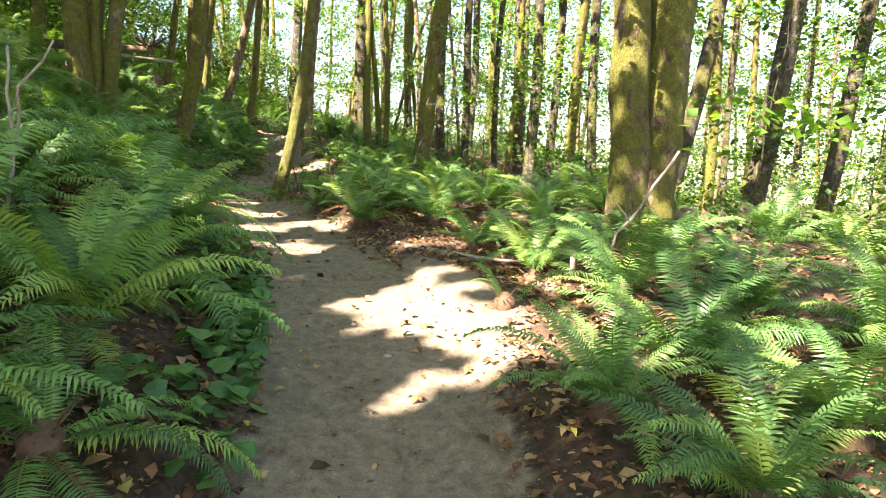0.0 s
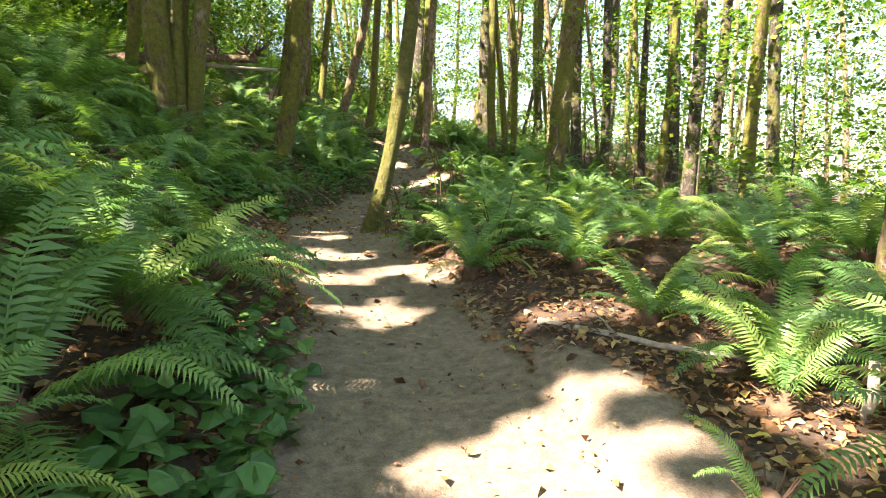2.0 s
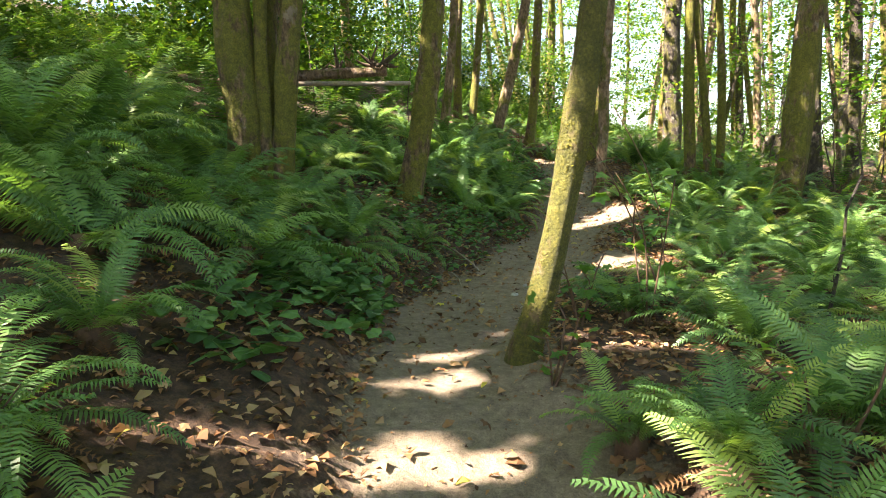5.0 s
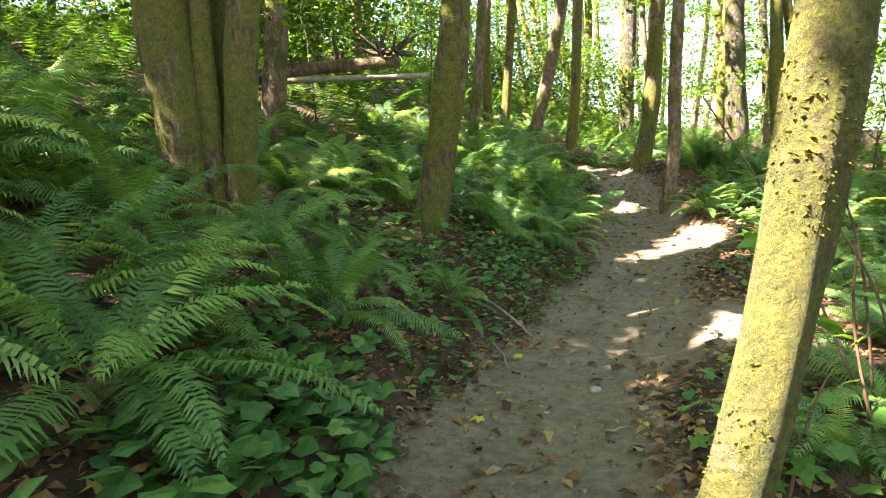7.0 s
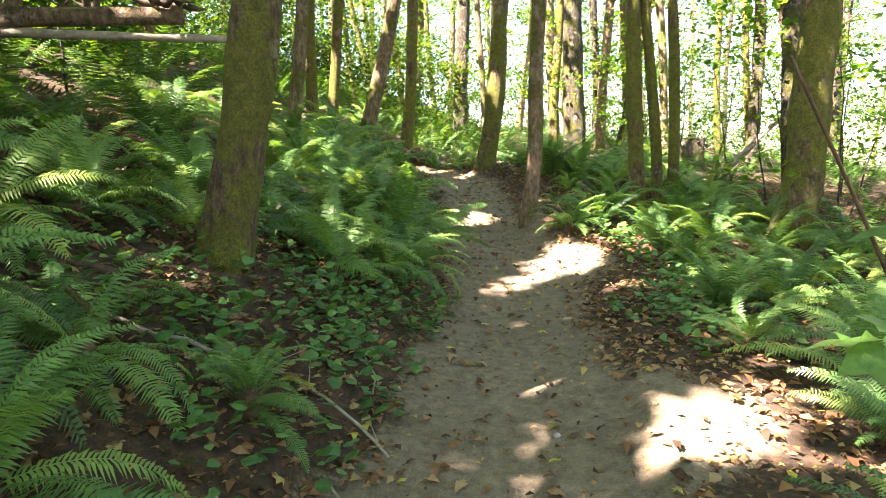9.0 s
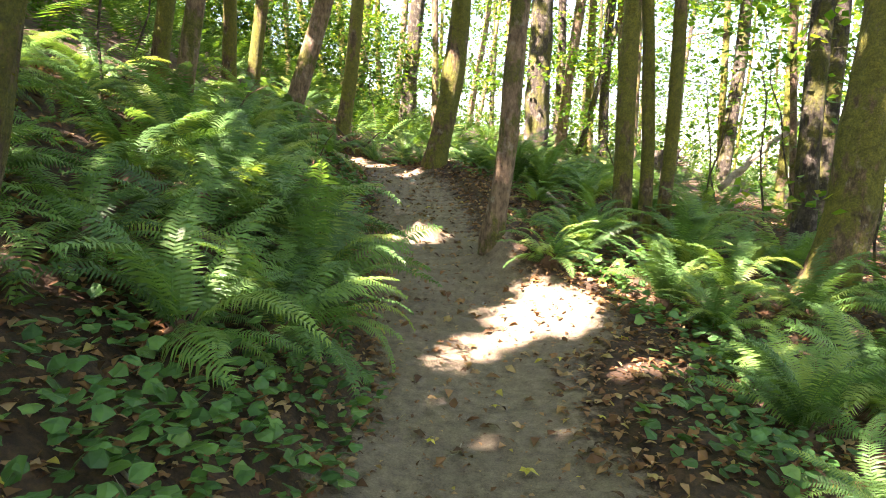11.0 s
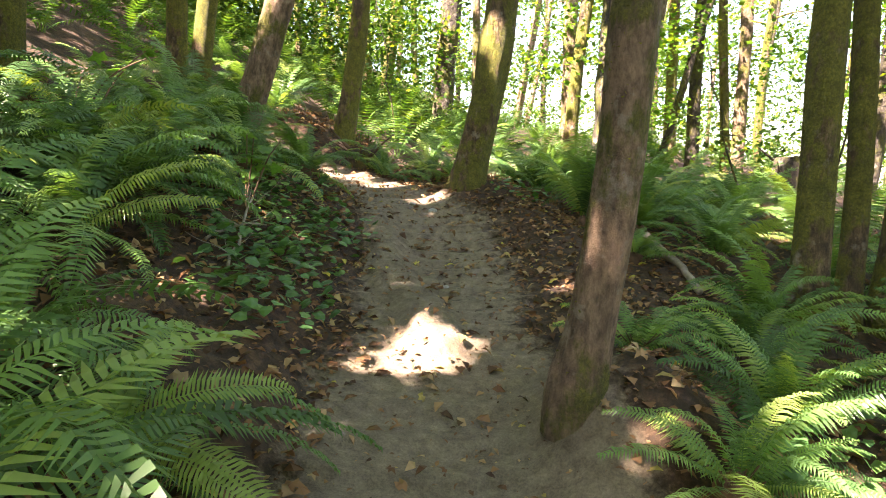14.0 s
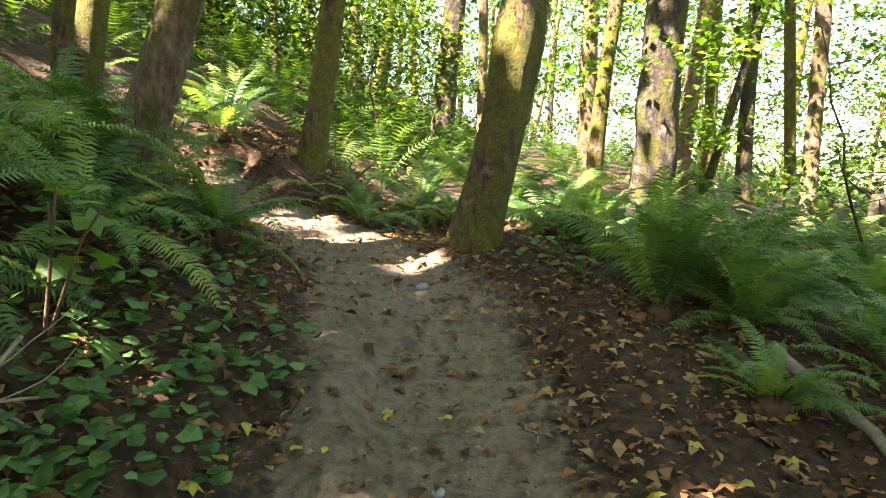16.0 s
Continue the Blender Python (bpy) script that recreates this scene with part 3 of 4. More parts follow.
def lit(x, y):
    out = np.zeros(np.shape(x), bool)
    for cx, cy, a, b in GAPS:
        near = np.nonzero((np.abs(x - cx) < 1.5 * (a + b) + 0.3) & (np.abs(y - cy) < 1.5 * (a + b) + 0.3))[0]
        dx, dy = x[near] - cx, y[near] - cy
        u, v = dx * ux + dy * uy, dy * ux - dx * uy
        wob = 1 + 0.45 * np.sin(7 * u + 3 * cx) * np.cos(9 * v + cy) + 0.35 * np.sin(17 * u + 5 * cy) * np.sin(21 * v + 3 * cx)
        out[near] |= (u / (a + 0.05)) ** 2 + (v / (b + 0.07)) ** 2 < wob
    return out


rs = np.random.RandomState(8)
# ground to be shaded: high leaves, mostly unseen, are added sunward of it
targets = []
for count, box in ((10500, (-9, 4, -1, 26)), (13000, (-18, 16, -6, 44)), (6000, (-30, 34, -12, 64))):
    targets.append(np.stack([rs.uniform(box[0], box[1], count), rs.uniform(box[2], box[3], count)], 1))
near_trail = targets[0][trail_near(targets[0][:, 0], targets[0][:, 1])[0] < 1.5]
upper = np.stack([rs.uniform(-21, -6.5, 4200), rs.uniform(3, 34, 4200)], 1)
shade = np.stack([rs.uniform(-4.6, 0.5, 3500), rs.uniform(18.8, 25.0, 3500)], 1)
targets = np.vstack(targets + [shade, upper, near_trail + rs.normal(0, 0.1, near_trail.shape), near_trail + rs.normal(0, 0.16, near_trail.shape)] + [near_trail + rs.normal(0, 0.2, near_trail.shape) for _ in range(3)])
targets = targets[~lit(targets[:, 0], targets[:, 1])]
rise = rs.uniform(7.0, 15.0, len(targets))
spots = np.stack([targets[:, 0], targets[:, 1], height(targets[:, 0], targets[:, 1])], 1) + np.array(SUN)[None] * (rise / SUN.z)[:, None]
leaf_sizes = rs.uniform(0.26, 0.44, len(spots))
# leafy sprays lower down, away from the trail
low_spots, low_sizes = [], []
for (x, y, r, lx, ly), ob in trees:
    d = float(trail_near(x, y)[0])
    if d < 3.5 or y < -4 or r > 0.3:
        continue
    for _ in range(rng.randint(9, 16)):
        h = rng.uniform(0.8, 10.0)
        a = rng.uniform(0, 6.28)
        c = np.array((x + lx * h + rng.uniform(0.3, 2.6) * math.cos(a), y + ly * h + rng.uniform(0.3, 2.2) * math.sin(a), ground_z(x, y) + h))
        n = rng.randint(40, 90)
        low_spots.append(c + rs.normal(0, 1, (n, 3)) * (0.38, 0.38, 0.14))
        low_sizes.append(rs.uniform(0.07, 0.15, n))
low_spots, low_sizes = np.vstack(low_spots), np.concatenate(low_sizes)
keep = ~lit(*sun_foot(low_spots))
low_spots, low_sizes = low_spots[keep], low_sizes[keep]
spots, leaf_sizes = np.vstack([spots, low_spots]), np.concatenate([leaf_sizes, low_sizes])
feet = np.array([t[0][:2] for t in trees])
owner = np.empty(len(spots), int)
for i in range(0, len(spots), 4000):
    owner[i:i + 4000] = np.argmin(((spots[i:i + 4000, None, :2] - feet[None]) ** 2).sum(-1), 1)
tilt = rs.normal(0, 0.45, (len(spots), 2))
spin = rs.uniform(0, 6.28, len(spots))
kite = np.array(KITE[0]) - (0, 0.5, 0)
for k, ((x, y, r, lx, ly), ob) in enumerate(trees):
    mine = np.nonzero(owner == k)[0]
    if len(mine) < 4:
        continue
    base = np.array((x, y, ground_z(x, y)))
    places = [(turn3(tilt[i, 0], tilt[i, 1], spin[i], leaf_sizes[i]), spots[i] - base) for i in mine]
    verts, faces = scatter((kite, KITE[1]), places)
    part("crown", mesh_of("crown", verts, faces, LEAF, flat=True), ob, "many small bright green leaves")


# ---- ferns ----
def frond_shape(length, arch, droop, pairs, width, seed, simple=False):
    """One fern frond along +y from the origin: a thin midrib and a comb of narrow leaflets."""
    rng = random.Random(seed)
    verts, faces = [], []

    def spine(t):
        a = arch * (1 - t) - droop * t
        return Vector((0.03 * math.sin(3 * t + seed), length * t * (0.92 - 0.1 * t * droop), length * (math.sin(arch) * t - (0.5 * droop + 0.35 * math.sin(arch)) * t * t)))
    n = 4 if simple else 8
    for i in range(n + 1):
        p = spine(i / n)
        w = 0.0045 * (1.1 - i / n)
        verts += [p + Vector((-w, 0, 0)), p + Vector((0, 0, w)), p + Vector((w, 0, 0))]
    for i in range(n):
        for a in (0, 1):
            faces.append((3 * i + a, 3 * i + a + 1, 3 * i + a + 4, 3 * i + a + 3))
    for i in range(pairs):
        t = 0.1 + 0.9 * (i + 0.5) / pairs
        p, q = spine(t), spine(min(1, t + 0.9 / pairs))
        step = (q - p) if (q - p).length > 1e-5 else Vector((0, length / pairs, 0))
        reach = width * length * (math.sin(math.pi * min(1, 0.22 + 0.78 * t) ** 1.1) ** 0.75 * 0.95 + 0.06) * rng.uniform(0.88, 1.08)
        for sgn in (-1, 1):
            side = Vector((sgn, 0.22 + 0.25 * t, rng.uniform(-0.3, -0.02))).normalized()
            k = len(verts)
            if simple:
                verts += [p, p + side * reach + step * 0.3, p + step * 0.5]
                faces.append((k, k + 1, k + 2) if sgn > 0 else (k, k + 2, k + 1))
            else:
                lift = Vector((0, 0, rng.uniform(0.004, 0.02) * length))
                tip = p + side * reach + step * rng.uniform(0.45, 0.8) - Vector((0, 0, rng.uniform(0.0, 0.02)))
                verts += [p + step * 0.12, p + step * 0.62, p + side * reach * 0.4 + step * 0.88 + lift, p + side * reach * 0.4 + step * 0.08 + lift, tip]
                ring = [(k, k + 3, k + 2, k + 1), (k + 3, k + 4, k + 2)]
                faces += ring if sgn > 0 else [f[::-1] for f in ring]
    return verts, faces


FRONDS = [mesh_of("frond", *frond_shape(1.0, a, d, 38, w, s), FROND, flat=True) for a, d, w, s in ((0.75, 0.5, 0.12, 1), (0.95, 0.75, 0.13, 2), (0.55, 0.65, 0.12, 3), (1.15, 0.9, 0.11, 4), (0.85, 1.1, 0.125, 5))]
DEAD = [mesh_of("dead_frond", *frond_shape(0.8, a, d, 22, 0.055, s, True), FROND_DEAD, flat=True) for a, d, s in ((0.2, 0.9, 8), (0.35, 1.3, 9))]


def crown_shape(seed):
    """The brown scaly foot of a fern with old stubs."""
    rng = random.Random(seed)
    shapes = [tube([(0, 0, -0.08), (0.01, 0, 0.03), (0, 0.01, 0.09)], [0.09, 0.08, 0.03], 8, 0.3)]
    for _ in range(14):
        a, l = rng.uniform(0, 6.28), rng.uniform(0.08, 0.2)
        d = Vector((math.cos(a), math.sin(a), rng.uniform(0.4, 1.6))).normalized()
        shapes.append(tube([d * 0.03, d * l], [0.006, 0.003], 4))
    return join_shapes(shapes)


CROWNS = [mesh_of("fern_foot", *crown_shape(s), STALK) for s in (1, 2, 3)]


def sword_fern(x, y, size, seed, upright=0.0, fronds=18, dead=5, label="green sword fern with arching fronds on the forest floor", hang=0.0):
    """A rosette of fronds; on a bank those on the lower side hang down the slope."""
    rng = random.Random(seed)
    spin = rng.uniform(0, 6.28)
    downhill = math.atan2(ground_z(x, y - 0.4) - ground_z(x, y + 0.4), ground_z(x - 0.4, y) - ground_z(x + 0.4, y))
    ob = new("sword_fern", CROWNS[seed % 3])
    ob.matrix_basis = Matrix.Translation((x, y, ground_z(x, y) + 0.03)) @ Matrix.Rotation(spin, 4, "Z")
    tagged(ob, label, "fern", "sword ferns along the trail")
    for i in range(fronds):
        s = size * rng.uniform(0.75, 1.25)
        a = 6.283 * i / fronds * 2.4 + rng.gauss(0, 0.25)
        tip = rng.uniform(-0.15, 0.6) + upright - hang * max(0.0, math.cos(a + spin + 1.6 - downhill)) * rng.uniform(0.5, 1.2)
        m = (Matrix.Rotation(a, 4, "Z") @ Matrix.Rotation(tip, 4, "X")
             @ Matrix.Rotation(rng.gauss(0, 0.25), 4, "Y") @ Matrix.Scale(s, 4))
        part("frond", FRONDS[rng.randrange(5)], ob, m=m)
    for i in range(dead):
        m = Matrix.Rotation(rng.uniform(0, 6.28), 4, "Z") @ Matrix.Rotation(rng.uniform(-0.25, 0.1), 4, "X") @ Matrix.Rotation(rng.gauss(0, 0.5), 4, "Y") @ Matrix.Scale(size * rng.uniform(0.6, 0.95), 4)
        part("dead_frond", DEAD[rng.randrange(2)], ob, m=m)
    return ob


FERNS_START = [(0.85, 2.92, 0.75), (1.52, 3.72, 1.0), (0.99, 6.09, 0.8), (2.25, 4.39, 0.9), (2.75, 3.7, 0.9), (1.97, 2.78, 0.9), (3.91, 7.47, 0.9), (5.05, 7.88, 0.8), (1.29, 2.3, 0.8),
               (-1.71, 2.85, 1.0), (-1.35, 2.05, 0.75), (-1.75, 1.75, 0.9), (-2.3, 5.1, 1.0), (-2.9, 5.0, 1.0), (-3.5, 4.6, 1.1), (-2.4, 2.7, 1.1), (-1.94, 4.08, 1.1), (-2.49, 6.22, 1.0), (-2.72, 3.9, 1.1), (-1.75, 3.5, 0.6), (-0.98, 7.78, 0.8), (-1.2, 8.4, 0.7), (-0.77, 9.11, 0.9), (-0.2, 9.5, 0.9), (0.79, 16.5, 0.9),
               (1.96, 18.14, 0.8), (-1.65, 8.7, 0.5), (-0.09, 8.06, 0.8), (-3.3, 6.35, 0.9), (-4.85, 8.26, 1.0), (-5.1, 9.43, 1.0), (0.61, 8.62, 0.9), (1.21, 13.23, 0.9)]
FERNS_MIDDLE = [(-7.96, 11.76, 1.0), (-6.6, 12.8, 0.9), (-5.41, 12.24, 0.8), (-6.51, 16.38, 0.9), (-5.99, 17.63, 0.7), (-5.14, 10.3, 0.9), (-4.97, 11.3, 0.9), (-4.6, 9.4, 1.05), (-5.4, 17.4, 0.85),
                (-7.06, 14.18, 0.8), (-8.16, 15.15, 0.9), (-8.17, 16.92, 0.9), (-6.05, 14.06, 0.7), (-2.05, 10.92, 0.7), (-3.35, 18.0, 0.6), (-2.3, 17.92, 0.8), (-8.9, 14.6, 0.9), (-1.45, 14.1, 0.8),
                (-7.6, 15.83, 1.0), (-7.0, 15.4, 0.8), (-1.75, 12.1, 0.75), (-1.1, 14.94, 0.8), (-1.09, 17.87, 0.9), (-0.32, 17.72, 0.9), (-4.75, 12.55, 0.45), (-1.4, 16.2, 0.9), (-0.6, 13.2, 0.9)]
FERNS_END = [(-5.5, 16.75, 1.3), (-6.95, 18.19, 1.0), (-6.5, 18.5, 1.0), (-4.95, 15.37, 0.8), (-4.85, 15.96, 0.7), (-2.95, 19.48, 0.7), (-2.0, 18.6, 0.8), (-1.67, 18.21, 0.9),
             (-0.66, 19.6, 0.9), (-1.25, 21.37, 0.8), (-6.0, 15.2, 0.9), (-6.18, 17.15, 1.2), (-7.21, 18.25, 1.1), (-6.75, 19.3, 0.85), (-7.2, 19.6, 1.0), (-7.5, 20.8, 1.1), (-6.9, 20.9, 0.9), (-8.0, 21.9, 1.0), (-8.4, 24.7, 1.0), (-9.1, 24.9, 1.0), (-5.75, 16.0, 1.0), (-6.78, 18.9, 1.0), (-3.6, 19.15, 0.5), (-2.71, 20.13, 0.8), (-4.4, 23.9, 0.8),
             (-6.96, 19.9, 0.9), (-7.26, 21.72, 1.0), (-6.7, 21.8, 0.8), (-3.6, 23.3, 1.0), (-2.54, 25.02, 0.9), (-6.6, 24.3, 0.8), (-1.76, 25.46, 0.9), (-8.2, 22.3, 1.0), (-2.77, 21.4, 0.7), (-4.2, 25.2, 0.9), (-5.2, 25.1, 0.9), (-5.7, 26.2, 0.9), (-4.6, 26.6, 0.9), (-3.0, 24.2, 0.9), (-6.2, 25.2, 0.8), (-2.2, 23.6, 0.9), (-1.6, 22.9, 0.9), (-3.05, 18.6, 0.7)]
ferns = FERNS_START + FERNS_MIDDLE + FERNS_END
rng = random.Random(77)
tries, marked = 0, len(ferns)
trunk_feet = [t[0][:3] for t in trees]
while len(ferns) < marked + 88 and tries < 6000:
    tries += 1
    x, y = rng.uniform(-8.5, 2.5), rng.uniform(1.5, 25)
    d = float(trail_near(x, y)[0])
    uphill = x < float(np.interp(y, MAIN[:, 1], MAIN[:, 0]))
    if d < 1.65 or d > 4.2 or (not uphill and rng.random() < 0.45):
        continue
    if uphill and ((12.2 < y < 15.2 and d < 2.9) or (18.2 < y < 21.6 and d < 2.3)):
        continue
    if any((x - f[0]) ** 2 + (y - f[1]) ** 2 < 0.45 for f in ferns) or any(math.hypot(x - a, y - b) < r + 0.25 for a, b, r in trunk_feet):
        continue
    ferns.append((x, y, rng.uniform(0.65, 1.0) if d > 2 else rng.uniform(0.5, 0.75)))
for k, (x, y, size) in enumerate(ferns):
    bank = x < float(np.interp(y, MAIN[:, 1], MAIN[:, 0]))
    sword_fern(x, y, size, 100 + k, upright=0.12 if k % 3 else 0.3, fronds=20 + k % 5, dead=4 + k % 4, hang=0.75 if bank else 0.15)

for k, (x, y, size) in enumerate([(-7.0, 10.4, 1.25), (-7.7, 10.9, 1.3), (-6.6, 9.6, 1.2), (-7.4, 9.4, 1.3), (-5.9, 8.6, 1.15), (-5.25, 14.9, 0.95), (-6.5, 14.9, 0.9), (-5.05, 16.35, 1.15)]):
    sword_fern(x, y, size, 700 + k, upright=0.35, fronds=24, dead=4, hang=0.6, label="large dark green sword fern high on the bank")
sword_fern(0.85, 5.6, 0.8, 720, upright=0.75, fronds=6, dead=2, label="upright sunlit sword fern with few fronds")
sword_fern(0.5, 4.55, 0.5, 721, fronds=2, dead=10, label="withered brown fern at the edge of the trail")
sword_fern(-3.88, 22.4, 1.15, 901, upright=0.55, fronds=26, dead=16, label="big dark green sword fern with a brown dead skirt")
sword_fern(-3.35, 22.75, 1.0, 902, upright=0.4, fronds=20, dead=8)

# ferns farther off, too many to count
rng = random.Random(21)
shapes = []
for i in range(11):
    m = Matrix.Rotation(6.283 * i / 11 + rng.gauss(0, 0.2), 4, "Z") @ Matrix.Rotation(rng.uniform(0.0, 0.75), 4, "X") @ Matrix.Rotation(rng.gauss(0, 0.25), 4, "Y")
    v, f = frond_shape(rng.uniform(0.75, 1.1), 0.85, 0.7, 17, 0.13, i, True)
    shapes.append(([m @ p for p in v], f))
simple = join_shapes(shapes)
simple = (np.array([tuple(v) for v in simple[0]]), simple[1])
places, tries, taken = [], 0, [f[:2] for f in ferns]
while len(places) < 1500 and tries < 40000:
    tries += 1
    x, y = (rng.uniform(-20, -6.5), rng.uniform(5, 40)) if len(places) % 5 < 3 else (rng.uniform(-12, 11), rng.uniform(-2, 44))
    d = float(trail_near(x, y)[0])
    if d < (1.4 if y > 24.3 or (x < -7.6 and y > 22) else 3.9) or any((x - a) ** 2 + (y - b) ** 2 < 0.55 for a, b in taken):
        continue
    taken.append((x, y))
    places.append((turn3(0, 0, rng.uniform(0, 6.28), rng.uniform(0.65, 1.1) * (1.3 if x < -6.5 else 1.0)), np.array((x, y, ground_z(x, y) + 0.02))))
verts, faces = scatter(simple, places)
tagged(new("fern_bank", mesh_of("fern_bank", verts, faces, FROND_FAR, flat=True)), "dense green sword ferns covering the slopes between the trees", "ferns", kind="stuff")

# ---- fallen leaves ----
rs = np.random.RandomState(15)
maple = (np.array(MAPLE[0]) - (0, 0.45, 0)) * (1, 1, 3.2)
n = 120000
lx_, ly_ = rs.uniform(-9, 4, n), rs.uniform(-0.5, 26, n)
d, _ = trail_near(lx_, ly_)
d = d + 0.2 * wavy(2.3 * lx_, 2.1 * ly_) - 0.9 * widened(lx_, ly_)
keep = rs.uniform(0, 1, n) < np.where(d < 0.55, 0.06 + 0.12 * (ly_ > 9) + 0.12 * (ly_ > 18.8) * (ridge_near(lx_, ly_) > 0.22), np.where(d < 2.2, 1.0, 0.5))
lx_, ly_, d = lx_[keep], ly_[keep], d[keep]
lz_ = height(lx_, ly_)
places = [(turn3(rs.normal(0, 0.3), rs.normal(0, 0.3), rs.uniform(0, 6.28), (0.03 + 0.075 * rs.uniform() ** 2.2)), np.array((lx_[i], ly_[i], lz_[i] + 0.012 + rs.uniform(0, 0.02)))) for i in range(len(lx_))]
flat = [p for i, p in enumerate(places) if i % 5 == 0]
verts, faces = scatter((maple, MAPLE[1]), flat)
tagged(new("leaf_litter", mesh_of("leaf_litter", verts, faces, LITTER, flat=True)), "dry brown and yellow fallen maple leaves scattered over the ground", "leaves", kind="stuff")
slim = (np.array(SLIM[0]) - (0, 0.45, 0)) * (1, 1, 4)
verts, faces = scatter((slim, SLIM[1]), [p for i, p in enumerate(places) if i % 5])
tagged(new("leaf_litter", mesh_of("leaf_litter", verts, faces, LITTER, flat=True)), "small dry curled brown leaves scattered over the ground", "leaves", kind="stuff")

# crumbs of bark, twig and leaf on the trail
n = 30000
x, y = rs.uniform(-7.5, 1.2, n), rs.uniform(0, 24, n)
d, _ = trail_near(x, y)
keep = d < 0.85
x, y = x[keep], y[keep]
z = height(x, y)
places = [(turn3(rs.normal(0, 0.4), rs.normal(0, 0.4), rs.uniform(0, 6.28), 0.008 + 0.03 * rs.uniform() ** 3), np.array((x[i], y[i], z[i] + 0.008))) for i in range(len(x))]
verts, faces = scatter((slim, SLIM[1]), places)
tagged(new("trail_debris", mesh_of("trail_debris", verts, faces, LITTER, flat=True)), "small bits of dry leaf and bark strewn on the trail", "debris", kind="stuff")

# ---- undergrowth and leafy thicket farther off ----
rs = np.random.RandomState(31)
rng = random.Random(32)
shrub_spots, shrub_sizes = [], []
count = 0
while count < 1050:
    x, y = rng.uniform(-30, 34), rng.uniform(2, 62)
    d = float(trail_near(x, y)[0])
    if d < 5.5 or (x < -5.5 and d < 6.5):
        continue
    uphill = x < float(np.interp(y, MAIN[:, 1], MAIN[:, 0]))
    h = rng.uniform(0.3, 3.2) if rng.random() < 0.38 else rng.uniform(2.5, 13.0)
    n = rng.randint(110, 210)
    wide = rng.uniform(0.3, 0.8)
    shrub_spots.append(np.array((x, y, ground_z(x, y) + h)) + rs.normal(0, 1, (n, 3)) * (wide, wide, 0.4 * wide))
    shrub_sizes.append(rs.uniform(0.05, 0.12, n) * (1 + 0.025 * d))
    count += 1
while count < 1550:
    x, y = (rng.uniform(-14, -7.5), rng.uniform(16, 30)) if count % 3 == 0 else (rng.uniform(-24, -7), rng.uniform(5, 38))
    d = float(trail_near(x, y)[0])
    if d < 4.6:
        continue
    n = rng.randint(110, 190)
    wide = rng.uniform(0.3, 0.7)
    shrub_spots.append(np.array((x, y, ground_z(x, y) + rng.uniform(0.3, 3.0))) + rs.normal(0, 1, (n, 3)) * (wide, wide, 0.45 * wide))
    shrub_sizes.append(rs.uniform(0.06, 0.13, n) * (1 + 0.02 * d))
    count += 1
shrub_spots, shrub_sizes = np.vstack(shrub_spots), np.concatenate(shrub_sizes)
keep = shrub_spots[:, 2] > height(shrub_spots[:, 0], shrub_spots[:, 1]) + 0.05
keep &= ~lit(*sun_foot(shrub_spots))
shrub_spots, shrub_sizes = shrub_spots[keep], shrub_sizes[keep]
places = [(turn3(rs.normal(0, 0.5), rs.normal(0, 0.5), rs.uniform(0, 6.28), s), p) for p, s in zip(shrub_spots, shrub_sizes)]
verts, faces = scatter((kite, KITE[1]), places)
tagged(new("thicket", mesh_of("thicket", verts, faces, LEAF_SHADED, flat=True)), "green leafy thicket between the far trunks, coloured darker as if in shade", "thicket", kind="stuff")

# the woods in the distance
far_spots, far_sizes = [], []
count = 0
while count < 1250:
    x, y = rng.uniform(-75, 80), rng.uniform(20, 110)
    d = math.hypot(x + 4, y - 18)
    if d < 36 or d > 90:
        continue
    n = rng.randint(120, 200)
    wide = rng.uniform(0.6, 1.7)
    far_spots.append(np.array((x, y, ground_z(x, y) + rng.uniform(0.5, 26))) + rs.normal(0, 1, (n, 3)) * (wide, wide, 0.5 * wide))
    far_sizes.append(rs.uniform(0.16, 0.38, n))
    count += 1
far_spots, far_sizes = np.vstack(far_spots), np.concatenate(far_sizes)
places = [(turn3(rs.normal(0, 0.6), rs.normal(0, 0.6), rs.uniform(0, 6.28), s), p) for p, s in zip(far_spots, far_sizes)]
verts, faces = scatter((kite, KITE[1]), places)
tagged(new("far_woods", mesh_of("far_woods", verts, faces, LEAF_SHADED, flat=True)), "green leaves of the far woods, coloured darker as if in shade", "woods", kind="stuff")

# ---- low leafy plants beside the trail ----
LOBED = ([(0, 0, 0), (-0.42, -0.05, 0.03), (-0.55, 0.4, 0.0), (-0.3, 0.78, 0.02), (0, 1.0, -0.06), (0.3, 0.78, 0.02), (0.55, 0.4, 0.0), (0.42, -0.05, 0.03), (0, 0.45, 0.07)],
         [(0, 8, 2, 1), (2, 8, 4, 3), (4, 8, 6, 5), (6, 8, 0, 7)])
# patches: x, y, radius, leaves
COVER_START = [(-1.25, 4.2, 0.4, 130), (-1.5, 4.6, 0.35, 90), (-0.95, 3.3, 0.3, 90), (-1.1, 3.75, 0.35, 120), (-1.0, 2.6, 0.3, 80), (-2.0, 5.6, 0.35, 70), (-3.9, 8.9, 0.4, 90), (-4.1, 9.9, 0.35, 120), (-4.15, 9.45, 0.3, 90),
               (-4.5, 10.1, 0.3, 80), (-4.2, 10.35, 0.25, 70), (-4.3, 11.5, 0.35, 90), (-4.6, 12.4, 0.4, 110), (-1.55, 4.95, 0.25, 60), (-1.9, 5.3, 0.3, 60), (-3.7, 9.6, 0.25, 50), (-4.75, 10.75, 0.35, 80), (-3.6, 8.2, 0.3, 60)]
